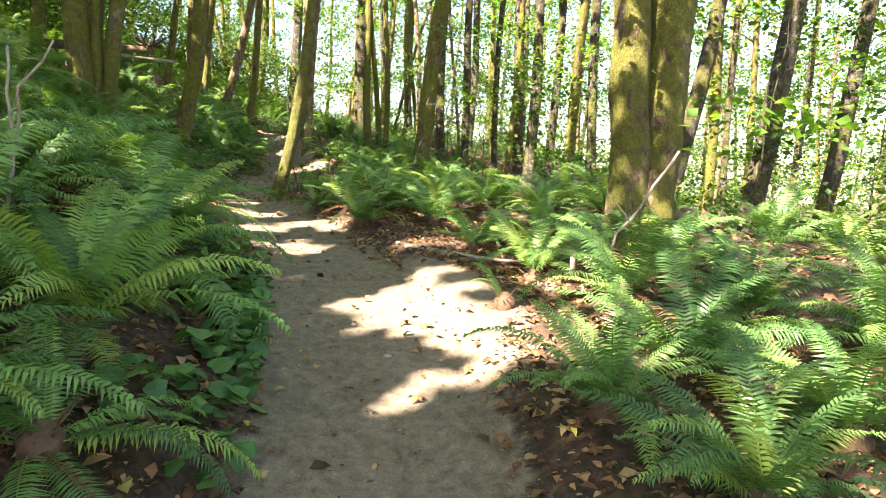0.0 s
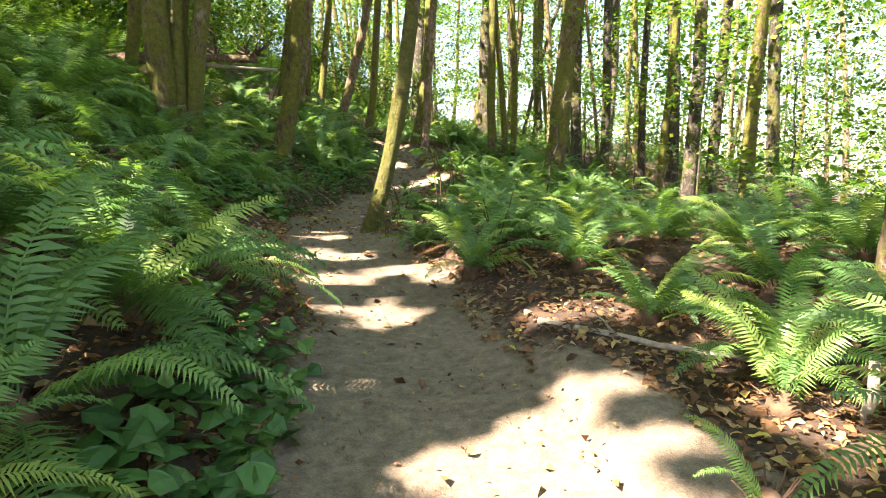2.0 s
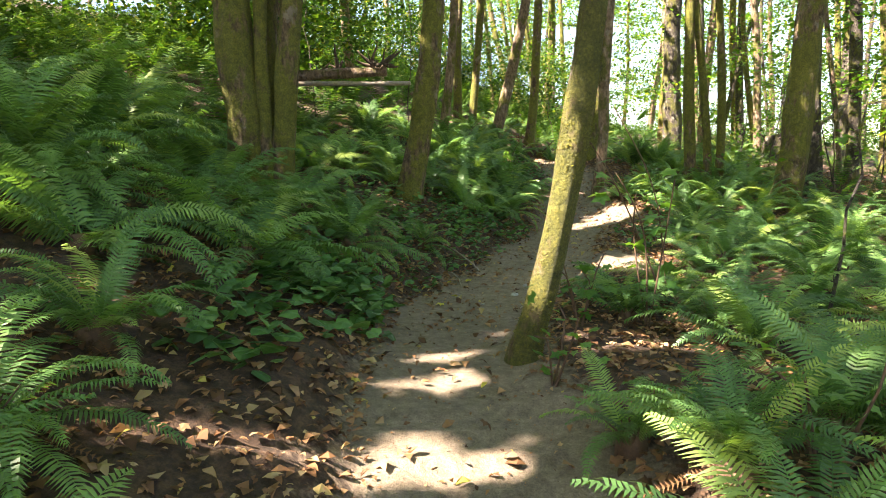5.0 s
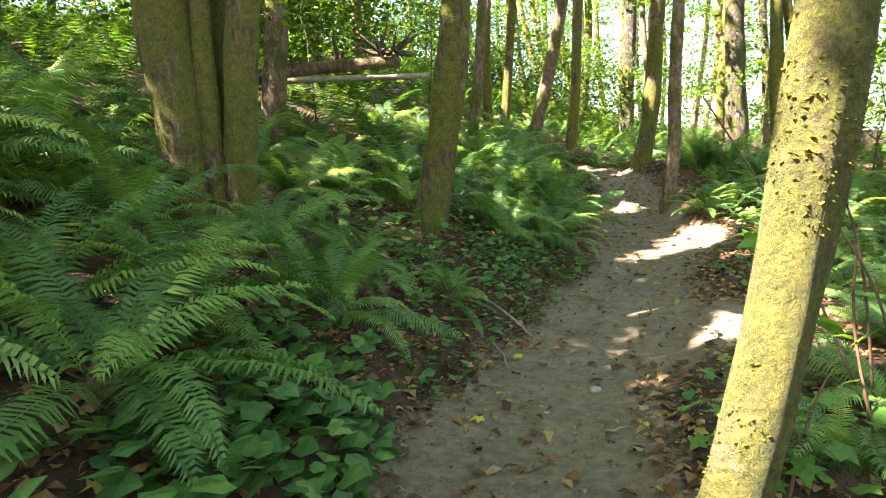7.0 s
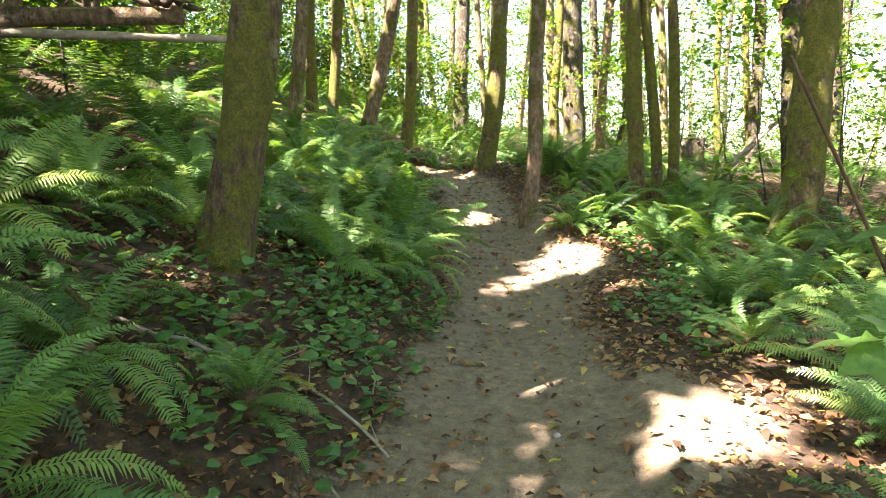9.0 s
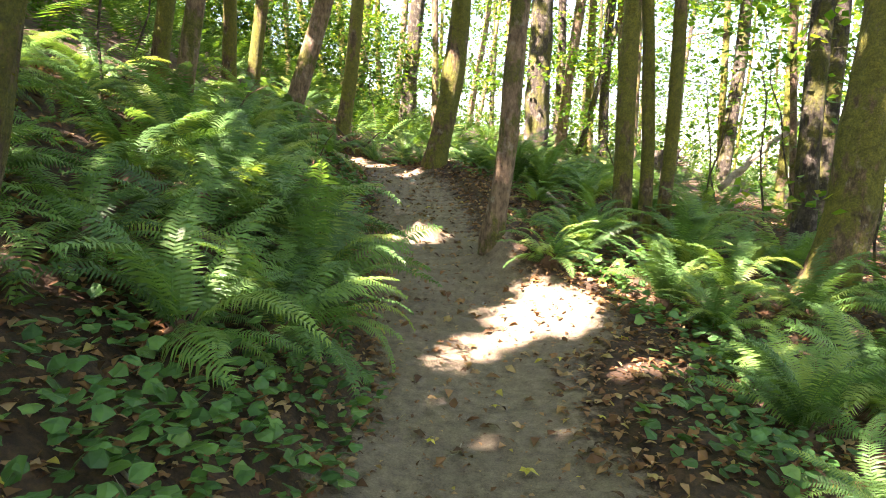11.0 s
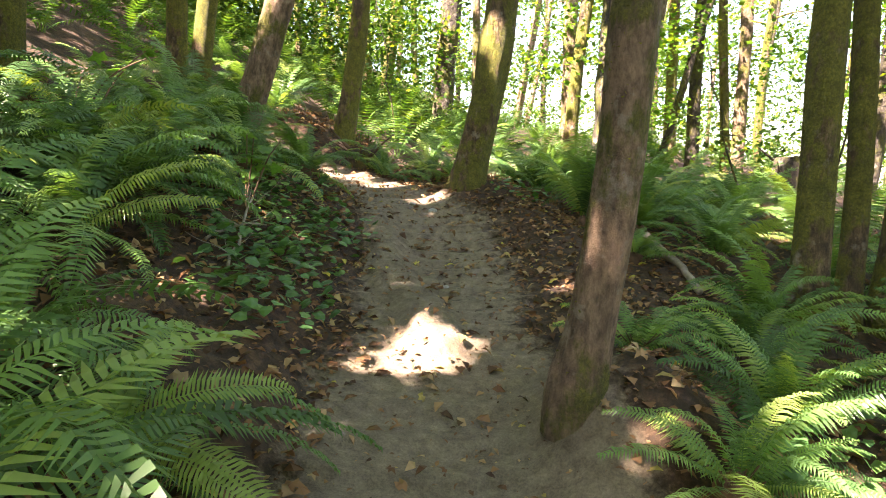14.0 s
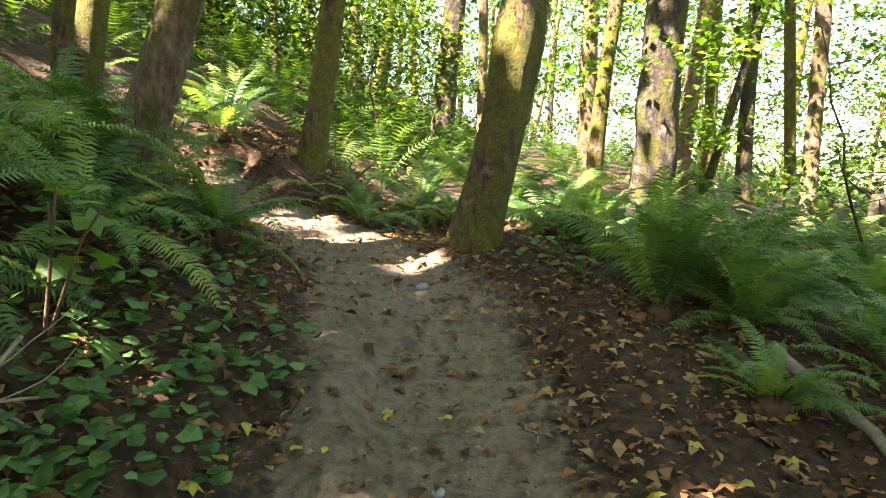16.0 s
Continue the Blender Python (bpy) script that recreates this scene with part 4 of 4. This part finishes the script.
COVER_MIDDLE = [(-5.1, 13.5, 0.5, 170), (-5.0, 14.3, 0.45, 160), (-4.7, 14.0, 0.4, 120), (-4.6, 15.2, 0.35, 120), (-5.6, 12.9, 0.5, 110), (-6.3, 13.6, 0.6, 120), (-7.2, 14.7, 0.6, 130), (-5.5, 14.9, 0.4, 120), (-5.2, 12.9, 0.4, 120), (-4.45, 13.3, 0.3, 90), (-4.5, 14.6, 0.3, 90), (-6.0, 12.5, 0.4, 100),
                (-2.2, 16.0, 0.5, 170), (-2.5, 15.2, 0.4, 120), (-2.1, 14.6, 0.5, 120), (-2.3, 11.6, 0.4, 90), (-2.4, 17.2, 0.45, 150), (-1.6, 17.0, 0.6, 150), (-2.9, 18.2, 0.35, 110), (-2.2, 19.0, 0.6, 150)]
COVER_END = [(-6.25, 20.0, 0.5, 150), (-6.3, 20.7, 0.45, 110), (-5.95, 20.1, 0.3, 70), (-5.9, 20.8, 0.3, 70), (-5.75, 19.3, 0.35, 110), (-5.6, 18.7, 0.3, 80), (-6.1, 19.5, 0.35, 90), (-6.8, 20.4, 0.5, 120), (-6.6, 21.3, 0.4, 100), (-4.6, 22.9, 0.3, 60)]
for cx, cy, r, n in COVER_START + COVER_MIDDLE + COVER_END:
    places = []
    for _ in range(n):
        a, q = rng.uniform(0, 6.28), r * math.sqrt(rng.random()) * 1.15
        x, y = cx + q * math.cos(a), cy + q * math.sin(a)
        if float(trail_near(x, y)[0]) < 0.55:
            continue
        z = ground_z(x, y) + rng.uniform(0.03, 0.2)
        places.append((turn3(rng.gauss(0, 0.35), rng.gauss(0, 0.35), rng.uniform(0, 6.28), (rng.uniform(0.06, 0.13) if cy < 11 else rng.uniform(0.035, 0.085) if cy < 18.5 else rng.uniform(0.035, 0.085))), np.array((x, y, z)) - (cx, cy, ground_z(cx, cy))))
    if not places:
        continue
    verts, faces = scatter(LOBED, places)
    ob = new("leafy_groundcover", mesh_of("leafy_groundcover", verts, faces, LEAF_LOW, flat=True))
    ob.matrix_basis = Matrix.Translation((cx, cy, ground_z(cx, cy)))
    tagged(ob, "low patch of round dark green leaves on the forest floor", "plant", kind="stuff")


# ---- dead wood ----
def on_ground(points, lift=0.02):
    return [(x, y, ground_z(x, y) + lift + (p[0] if p else 0.0)) for x, y, *p in points]


def stick(points, r, label, name="stick", mat=WOOD_PALE, twigs=0, seed=1, thin=0.6):
    """A crooked fallen stick along the points, with side twigs as parts."""
    rng = random.Random(seed)
    p = smooth_line(points, 0.12)
    p[1:-1] += np.array([[rng.gauss(0, 0.012), rng.gauss(0, 0.012), rng.gauss(0, 0.006)] for _ in range(len(p) - 2)])
    c = p[0].copy()
    radii = [r * (1 - (1 - thin) * i / len(p)) * rng.uniform(0.88, 1.1) for i in range(len(p))]
    ob = new(name, mesh_of(name, *tube(p - c, radii, 8, 0.25), mat))
    ob.matrix_basis = Matrix.Translation(c)
    tagged(ob, label, name.split("_")[-1] if name != "stick" else "stick")
    for _ in range(twigs):
        i = rng.randrange(1, len(p) - 1)
        shape = limb(p[i] - c, (rng.gauss(0, 1), rng.gauss(0, 1), rng.uniform(0.1, 0.8)), rng.uniform(0.12, 0.35), r * 0.4, rng, 4)
        part("twig", mesh_of("twig", *shape, mat), ob)
    return ob


stick(on_ground([(-0.36, 6.55), (1.0, 6.15)], 0.03), 0.024, "long pale barkless pole lying across brown litter", twigs=1, seed=3)
stick(on_ground([(-3.3, 22.0, 0.02), (-3.2, 21.6), (-3.1, 21.2), (-3.0, 20.6)], 0.04), 0.04, "weathered grey branch lying in fallen leaves", seed=4)
stick(on_ground([(-5.56, 12.57, 0.03), (-5.1, 12.8, 0.02), (-4.6, 12.95), (-4.0, 12.68)], 0.02), 0.013, "thin brown stick lying down the bank", twigs=4, seed=5)
stick(on_ground([(-6.22, 12.84), (-6.0, 13.0), (-5.75, 13.15)], 0.03), 0.04, "short rotting log with peeling bark on the bank", "rotten_log", WOOD_DARK, seed=6)
stick(on_ground([(-5.5, 12.3, 0.25), (-5.35, 12.35, 0.12), (-5.1, 12.2, 0.02)], 0.02), 0.02, "mossy bent stick leaning on the bank", mat=BARK_MOSSY, seed=7)
stick(on_ground([(-4.9, 13.9), (-4.5, 13.6), (-4.35, 13.2)], 0.015), 0.009, "thin fallen twig among small leaves", twigs=3, seed=8)
stick(on_ground([(-5.9, 19.0), (-6.05, 19.4, 0.1), (-6.2, 19.9, 0.28)], 0.03), 0.012, "pale forked dead branch lying on the bank", twigs=9, seed=9)
stick(on_ground([(-6.1, 19.1, 0.05), (-6.15, 19.5, 0.08), (-6.0, 19.9, 0.12)], 0.03), 0.009, "thin pale dead twig on the bank", twigs=6, seed=10)
stick(on_ground([(-6.6, 19.8), (-6.3, 19.65, 0.03), (-5.95, 19.75)], 0.03), 0.011, "thin grey stick lying over green leaves", twigs=1, seed=12)
stick(on_ground([(-2.45, 16.35), (-2.5, 16.0), (-2.55, 15.75)], 0.01), 0.008, "thin curved twig beside the trail", seed=13)
stick([(-0.6, 22.6, 2.55), (0.2, 22.9, 3.3), (0.9, 23.05, 3.85)], 0.06, "pale fallen trunk leaning among saplings", "leaning_log", WOOD_PALE, twigs=5, seed=14)
stick([(1.25, 5.35, ground_z(1.25, 5.35) - 0.02), (1.7, 5.42, 1.25), (2.1, 5.5, 1.85)], 0.016, "pale dead pole leaning among ferns beside the big trunk", "dead_pole", WOOD_PALE, twigs=3, seed=15)
stick([(-2.5, 3.62, ground_z(-2.5, 3.62)), (-2.42, 3.6, 1.7), (-2.48, 3.66, 2.25)], 0.012, "bare pale stem standing among ferns", "bare_stem", WOOD_PALE, twigs=2, seed=16)
stick([(-2.55, 3.7, ground_z(-2.55, 3.7)), (-2.36, 3.63, 1.87), (-2.12, 3.66, 2.28)], 0.011, "slanting bare stem with a bleached side twig", "bare_stem", WOOD_PALE, twigs=3, seed=17)
for k, (x, y) in enumerate([(-3.15, 11.3), (-3.9, 15.0), (-4.55, 20.8), (-5.0, 21.4), (-3.35, 14.6)]):
    a = 0.9 * k
    stick(on_ground([(x, y), (x + 0.1 * math.cos(a), y + 0.1 * math.sin(a)), (x + 0.22 * math.cos(a + 0.5), y + 0.22 * math.sin(a + 0.5))], 0.006), 0.005, "small twig lying on the trail", seed=20 + k)


stick([(1.17, 5.47, ground_z(1.17, 5.47) - 0.05), (1.18, 5.46, 0.7), (1.16, 5.47, 1.05)], 0.028, "short broken grey stub standing among ferns", "broken_stub", WOOD_PALE, seed=40, thin=0.8)
stick(on_ground([(-4.35, 12.5), (-4.1, 12.2, 0.01), (-3.95, 11.9)], 0.015), 0.008, "thin dry twig at the trail's edge", twigs=2, seed=41)


def fallen_tree():
    """The uprooted tree on the upper slope: a bare trunk, a limb below it and a torn root plate."""
    ob = new("fallen_tree")
    ob.matrix_basis = Matrix.Translation((-8.6, 14.6, ground_z(-8.6, 14.6)))
    tagged(ob, "uprooted bare fallen tree lying across the upper slope", "fallen tree")
    o = np.array(ob.matrix_basis.translation)
    trunk = smooth_line([(-9.6, 14.3, 3.98), (-8.2, 14.75, 4.04), (-7.4, 15.0, 4.06), (-6.6, 15.28, 4.06)], 0.15)
    part("trunk", mesh_of("trunk", *tube(trunk - o, [0.1 - 0.001 * i for i in range(len(trunk))], 14, 0.5), BARK), ob)
    arm = smooth_line([(-8.3, 14.7, 3.92), (-7.8, 14.87, 3.9), (-7.1, 15.1, 3.87), (-6.2, 15.35, 3.82)], 0.15)
    part("limb", mesh_of("limb", *tube(arm - o, [0.05 - 0.0015 * i for i in range(len(arm))], 8, 0.3), WOOD_PALE), ob)
    rng = random.Random(3)
    for k in range(34):
        start = Vector((rng.gauss(-7.75, 0.12) if k % 2 else rng.gauss(-6.85, 0.16), 15.1 + rng.uniform(-0.1, 0.15), 4.14)) - Vector(o)
        shape = limb(start, (rng.gauss(0, 1.2), rng.gauss(0, 0.8), rng.uniform(-0.4, 1.0)), rng.uniform(0.14, 0.5), rng.uniform(0.02, 0.055), rng)
        part("root", mesh_of("root", *shape, WOOD_DARK), ob)
    prop = smooth_line([(-9.3, 14.4, ground_z(-9.3, 14.4) - 0.1), (-9.25, 14.4, 3.6), (-9.3, 14.4, 4.0)], 0.15)
    part("prop", mesh_of("prop", *tube(prop - o, [0.16] * len(prop), 8, 0.4), WOOD_DARK), ob)


fallen_tree()


def stump(x, y, r, h, label):
    rng = random.Random(int(10 * x))
    ob = new("stump")
    ob.matrix_basis = Matrix.Translation((x, y, ground_z(x, y)))
    tagged(ob, label, "stump")
    shape = tube([(0, 0, -0.2), (0, 0, 0.1), (0.03, 0, h * 0.5), (0, 0.02, h)], [r * 1.25, r * 1.1, r, r * 0.8], 18, 0.5)
    part("trunk", mesh_of("trunk", *shape, BARK_DARK), ob)
    for _ in range(12):
        a = rng.uniform(0, 6.28)
        shape = limb((0.7 * r * math.cos(a), 0.7 * r * math.sin(a), h * rng.uniform(0.4, 0.95)), (math.cos(a), math.sin(a), rng.uniform(-0.2, 0.9)), rng.uniform(0.2, 0.6), 0.03, rng)
        part("root", mesh_of("root", *shape, WOOD_DARK), ob)


stump(-0.6, 27.0, 0.34, 0.75, "dark rotten stump with broken roots among ferns")
stump(-6.95, 24.25, 0.16, 0.18, "low grey broken stump beside the bend")


# ---- stones ----
def stone(x, y, size, seed):
    rng = random.Random(seed)
    bm = bmesh.new()
    bmesh.ops.create_icosphere(bm, subdivisions=2, radius=1)
    for v in bm.verts:
        v.co *= 1 + 0.25 * noise.noise(v.co * 1.3 + Vector((seed, 0, 0)))
        v.co = Vector((v.co.x * size, v.co.y * size * 0.8, v.co.z * size * 0.45))
    me = bpy.data.meshes.new("stone")
    bm.to_mesh(me)
    bm.free()
    me.materials.append(STONE)
    me.shade_smooth()
    ob = new("stone", me)
    ob.matrix_basis = Matrix.Translation((x, y, ground_z(x, y) + size * 0.12)) @ Matrix.Rotation(rng.uniform(0, 6), 4, "Z")
    tagged(ob, "small rounded grey stone half sunk in the dirt trail", "stone", "stones on the trail")


for k, (x, y, size) in enumerate([(-3.37, 11.93, 0.05), (-3.38, 12.35, 0.045), (-3.55, 11.5, 0.025), (-3.3, 13.2, 0.03), (-4.9, 20.4, 0.035), (-0.3, 3.9, 0.03), (-0.6, 4.5, 0.025), (-3.9, 17.4, 0.03), (-5.5, 22.5, 0.06), (-5.75, 22.6, 0.045)]):
    stone(x, y, size, k)

# ---- yellow leaves on the trail ----
LEAF_YELLOW = mesh_of("yellow_leaf", maple, MAPLE[1], YELLOW, flat=True)
YELLOWS = [(-3.83, 11.12), (-4.07, 12.33), (-4.2, 12.1), (-4.0, 12.6), (-3.9, 11.6), (-3.3, 12.9), (-4.25, 11.6), (-4.35, 12.9), (-5.25, 20.85), (-4.98, 20.95), (-5.5, 20.4), (-4.1, 20.4), (-3.9, 20.8), (-3.75, 20.6), (-4.0, 19.9),
           (-6.0, 20.3), (-5.7, 20.2), (-0.9, 2.9), (-3.7, 15.6), (-3.3, 16.3), (-3.1, 15.5), (-4.0, 15.1), (-4.15, 14.4), (-3.5, 14.9), (-0.5, 6.3), (0.3, 6.6), (-3.5, 20.9), (-3.4, 21.3)]
for x, y in YELLOWS:
    ob = new("yellow_leaf", LEAF_YELLOW)
    s = rng.uniform(0.06, 0.1)
    ob.matrix_basis = Matrix.Translation((x, y, ground_z(x, y) + 0.025)) @ Euler((rng.gauss(0, 0.25), rng.gauss(0, 0.25), rng.uniform(0, 6.28))).to_matrix().to_4x4() @ Matrix.Scale(s, 4)
    tagged(ob, "yellow fallen maple leaf lying on the dirt", "leaf", "yellow leaves on the trail")


# ---- vine maple saplings ----
LEAF_MESH = mesh_of("leaf", np.array(MAPLE[0]), MAPLE[1], leaf_material("sapling leaf", [(0.0, (0.06, 0.17, 0.035)), (1.0, (0.14, 0.28, 0.06))], 0.4, 0.45), flat=True)


def sapling(base, tips, leaves, size, seed, label):
    """Thin stems from one base to the tips, with broad lobed leaves along their ends."""
    rng = random.Random(seed)
    ob = new("maple_sapling")
    o = Vector((base[0], base[1], ground_z(base[0], base[1])))
    ob.matrix_basis = Matrix.Translation(o)
    tagged(ob, label, "sapling")
    for tip in tips:
        v = Vector(tip) - o
        mid = v * 0.5 + Vector((rng.gauss(0, 0.05), rng.gauss(0, 0.05), 0.12))
        p = smooth_line([(0, 0, -0.05), tuple(mid), tuple(v)], 0.1)
        stem = part("stem", mesh_of("stem", *tube(p, [0.009 - 0.005 * i / len(p) for i in range(len(p))], 6), STALK), ob)
        for _ in range(leaves):
            q = Vector(p[int(len(p) * rng.uniform(0.3, 0.99))]) + Vector((rng.gauss(0, 0.1), rng.gauss(0, 0.1), rng.gauss(0, 0.06)))
            m = Matrix.Translation(q) @ Euler((rng.gauss(-0.2, 0.35), rng.gauss(0, 0.35), rng.uniform(0, 6.28))).to_matrix().to_4x4() @ Matrix.Scale(size * rng.uniform(0.7, 1.15), 4)
            part("leaf", LEAF_MESH, stem, m=m)


sapling((-2.3, 10.35), [(-2.62, 10.16, 1.62), (-2.5, 10.25, 1.78), (-2.35, 10.3, 1.55), (-2.1, 10.5, 1.7)], 6, 0.12, 1, "young vine maple with pale sunlit leaves beside the mossy trunk")
sapling((-1.9, 10.9), [(-2.2, 10.95, 2.3), (-2.0, 11.0, 2.15), (-1.7, 11.0, 2.25)], 7, 0.15, 2, "vine maple sapling with broad green leaves among ferns")
sapling((-1.85, 11.9), [(-2.7, 11.5, 2.84), (-2.35, 11.65, 2.9)], 5, 0.17, 3, "tall thin vine maple arching broad leaves over the trail")
sapling((-6.4, 20.1), [(-6.0, 20.02, 3.12), (-6.25, 19.95, 3.14), (-6.5, 20.3, 3.2)], 6, 0.15, 4, "vine maple sapling with large leaves on the bank")
sapling((-7.2, 19.3), [(-6.7, 19.6, 3.6), (-7.0, 19.9, 3.7), (-7.4, 19.7, 3.5)], 8, 0.14, 5, "leafy maple sapling in shade on the upper bank")
sapling((-2.7, 3.3), [(-2.35, 3.3, 1.9), (-2.6, 3.6, 2.2), (-2.2, 3.5, 1.6)], 6, 0.13, 6, "young maple with yellow-green top leaves among ferns")
sapling((-0.9, 8.6), [(-1.0, 8.3, 1.5), (-0.7, 8.5, 1.6), (-1.2, 8.6, 1.45)], 8, 0.11, 7, "small bush with rounded light green leaves beside the trail")
sapling((-2.2, 9.3), [(-2.3, 9.0, 1.3), (-2.0, 9.1, 1.45), (-2.25, 9.35, 1.5)], 7, 0.09, 8, "low leafy bush at the foot of the mossy trunk")
sapling((-2.9, 18.0), [(-3.1, 17.8, 1.75), (-2.8, 17.7, 1.8), (-2.6, 18.0, 1.85)], 9, 0.09, 9, "low sunlit bush with rounded leaves beside the trail")

# withered fronds hanging from the leaning pole
pole = bpy.data.objects["dead_pole"]
for k in range(6):
    m = Matrix.Translation((0.25 + 0.07 * k, 0.02 * k, 0.38 + 0.1 * k)) @ Matrix.Rotation(0.9 * k, 4, "Z") @ Matrix.Rotation(-1.35, 4, "X") @ Matrix.Scale(0.45 + 0.05 * (k % 3), 4)
    part("dead_frond", DEAD[k % 2], pole, m=m)


def brush(x, y, tall, seed):
    """A thin bare sapling: a crooked stem, fine side twigs and a few leaves."""
    rng = random.Random(seed)
    g = ground_z(x, y)
    lx, ly = rng.gauss(0, 0.14), rng.gauss(0, 0.14)
    pts = [(lx * hh + rng.gauss(0, 0.03), ly * hh + rng.gauss(0, 0.03), hh) for hh in np.linspace(-0.1, tall, 9)]
    ob = new("thin_sapling", mesh_of("thin_sapling", *tube(pts, [0.016 * (1.1 - i / 10) for i in range(9)], 6), BARK_DARK))
    ob.matrix_basis = Matrix.Translation((x, y, g))
    tagged(ob, "thin bare sapling with fine side twigs and sparse leaves", "sapling", "thin saplings in the undergrowth")
    for _ in range(7):
        i = rng.randrange(2, 9)
        a = rng.uniform(0, 6.28)
        shape = limb(pts[i], (math.cos(a), math.sin(a), rng.uniform(-0.1, 0.5)), rng.uniform(0.3, 0.9), 0.006, rng, 4)
        twig = part("twig", mesh_of("twig", *shape, BARK_DARK), ob)
        for _ in range(3):
            v = Vector(shape[0][rng.randrange(8, len(shape[0]))])
            part("leaf", LEAF_MESH, twig, m=Matrix.Translation(v) @ Euler((rng.gauss(0, 0.4), rng.gauss(0, 0.4), rng.uniform(0, 6.28))).to_matrix().to_4x4() @ Matrix.Scale(rng.uniform(0.06, 0.11), 4))


for k, (x, y, tall) in enumerate([(-0.2, 21.8, 3.0), (0.4, 22.0, 3.6), (-0.9, 22.4, 2.6), (0.9, 21.2, 3.2), (-1.5, 22.8, 2.4), (1.4, 23.0, 3.5), (-0.3, 23.8, 3.0), (0.2, 19.4, 2.6), (1.5, 12.2, 2.8), (2.4, 10.8, 3.0),
                                  (3.2, 9.6, 2.8), (4.4, 9.0, 3.0), (1.0, 14.6, 2.6), (-1.9, 24.2, 2.2), (-7.9, 18.0, 2.8), (-9.0, 16.2, 3.0), (-8.6, 19.4, 2.6), (-7.0, 26.5, 2.8), (5.6, 8.2, 2.6), (-0.6, 11.6, 2.2)]):
    brush(x, y, tall, 300 + k)
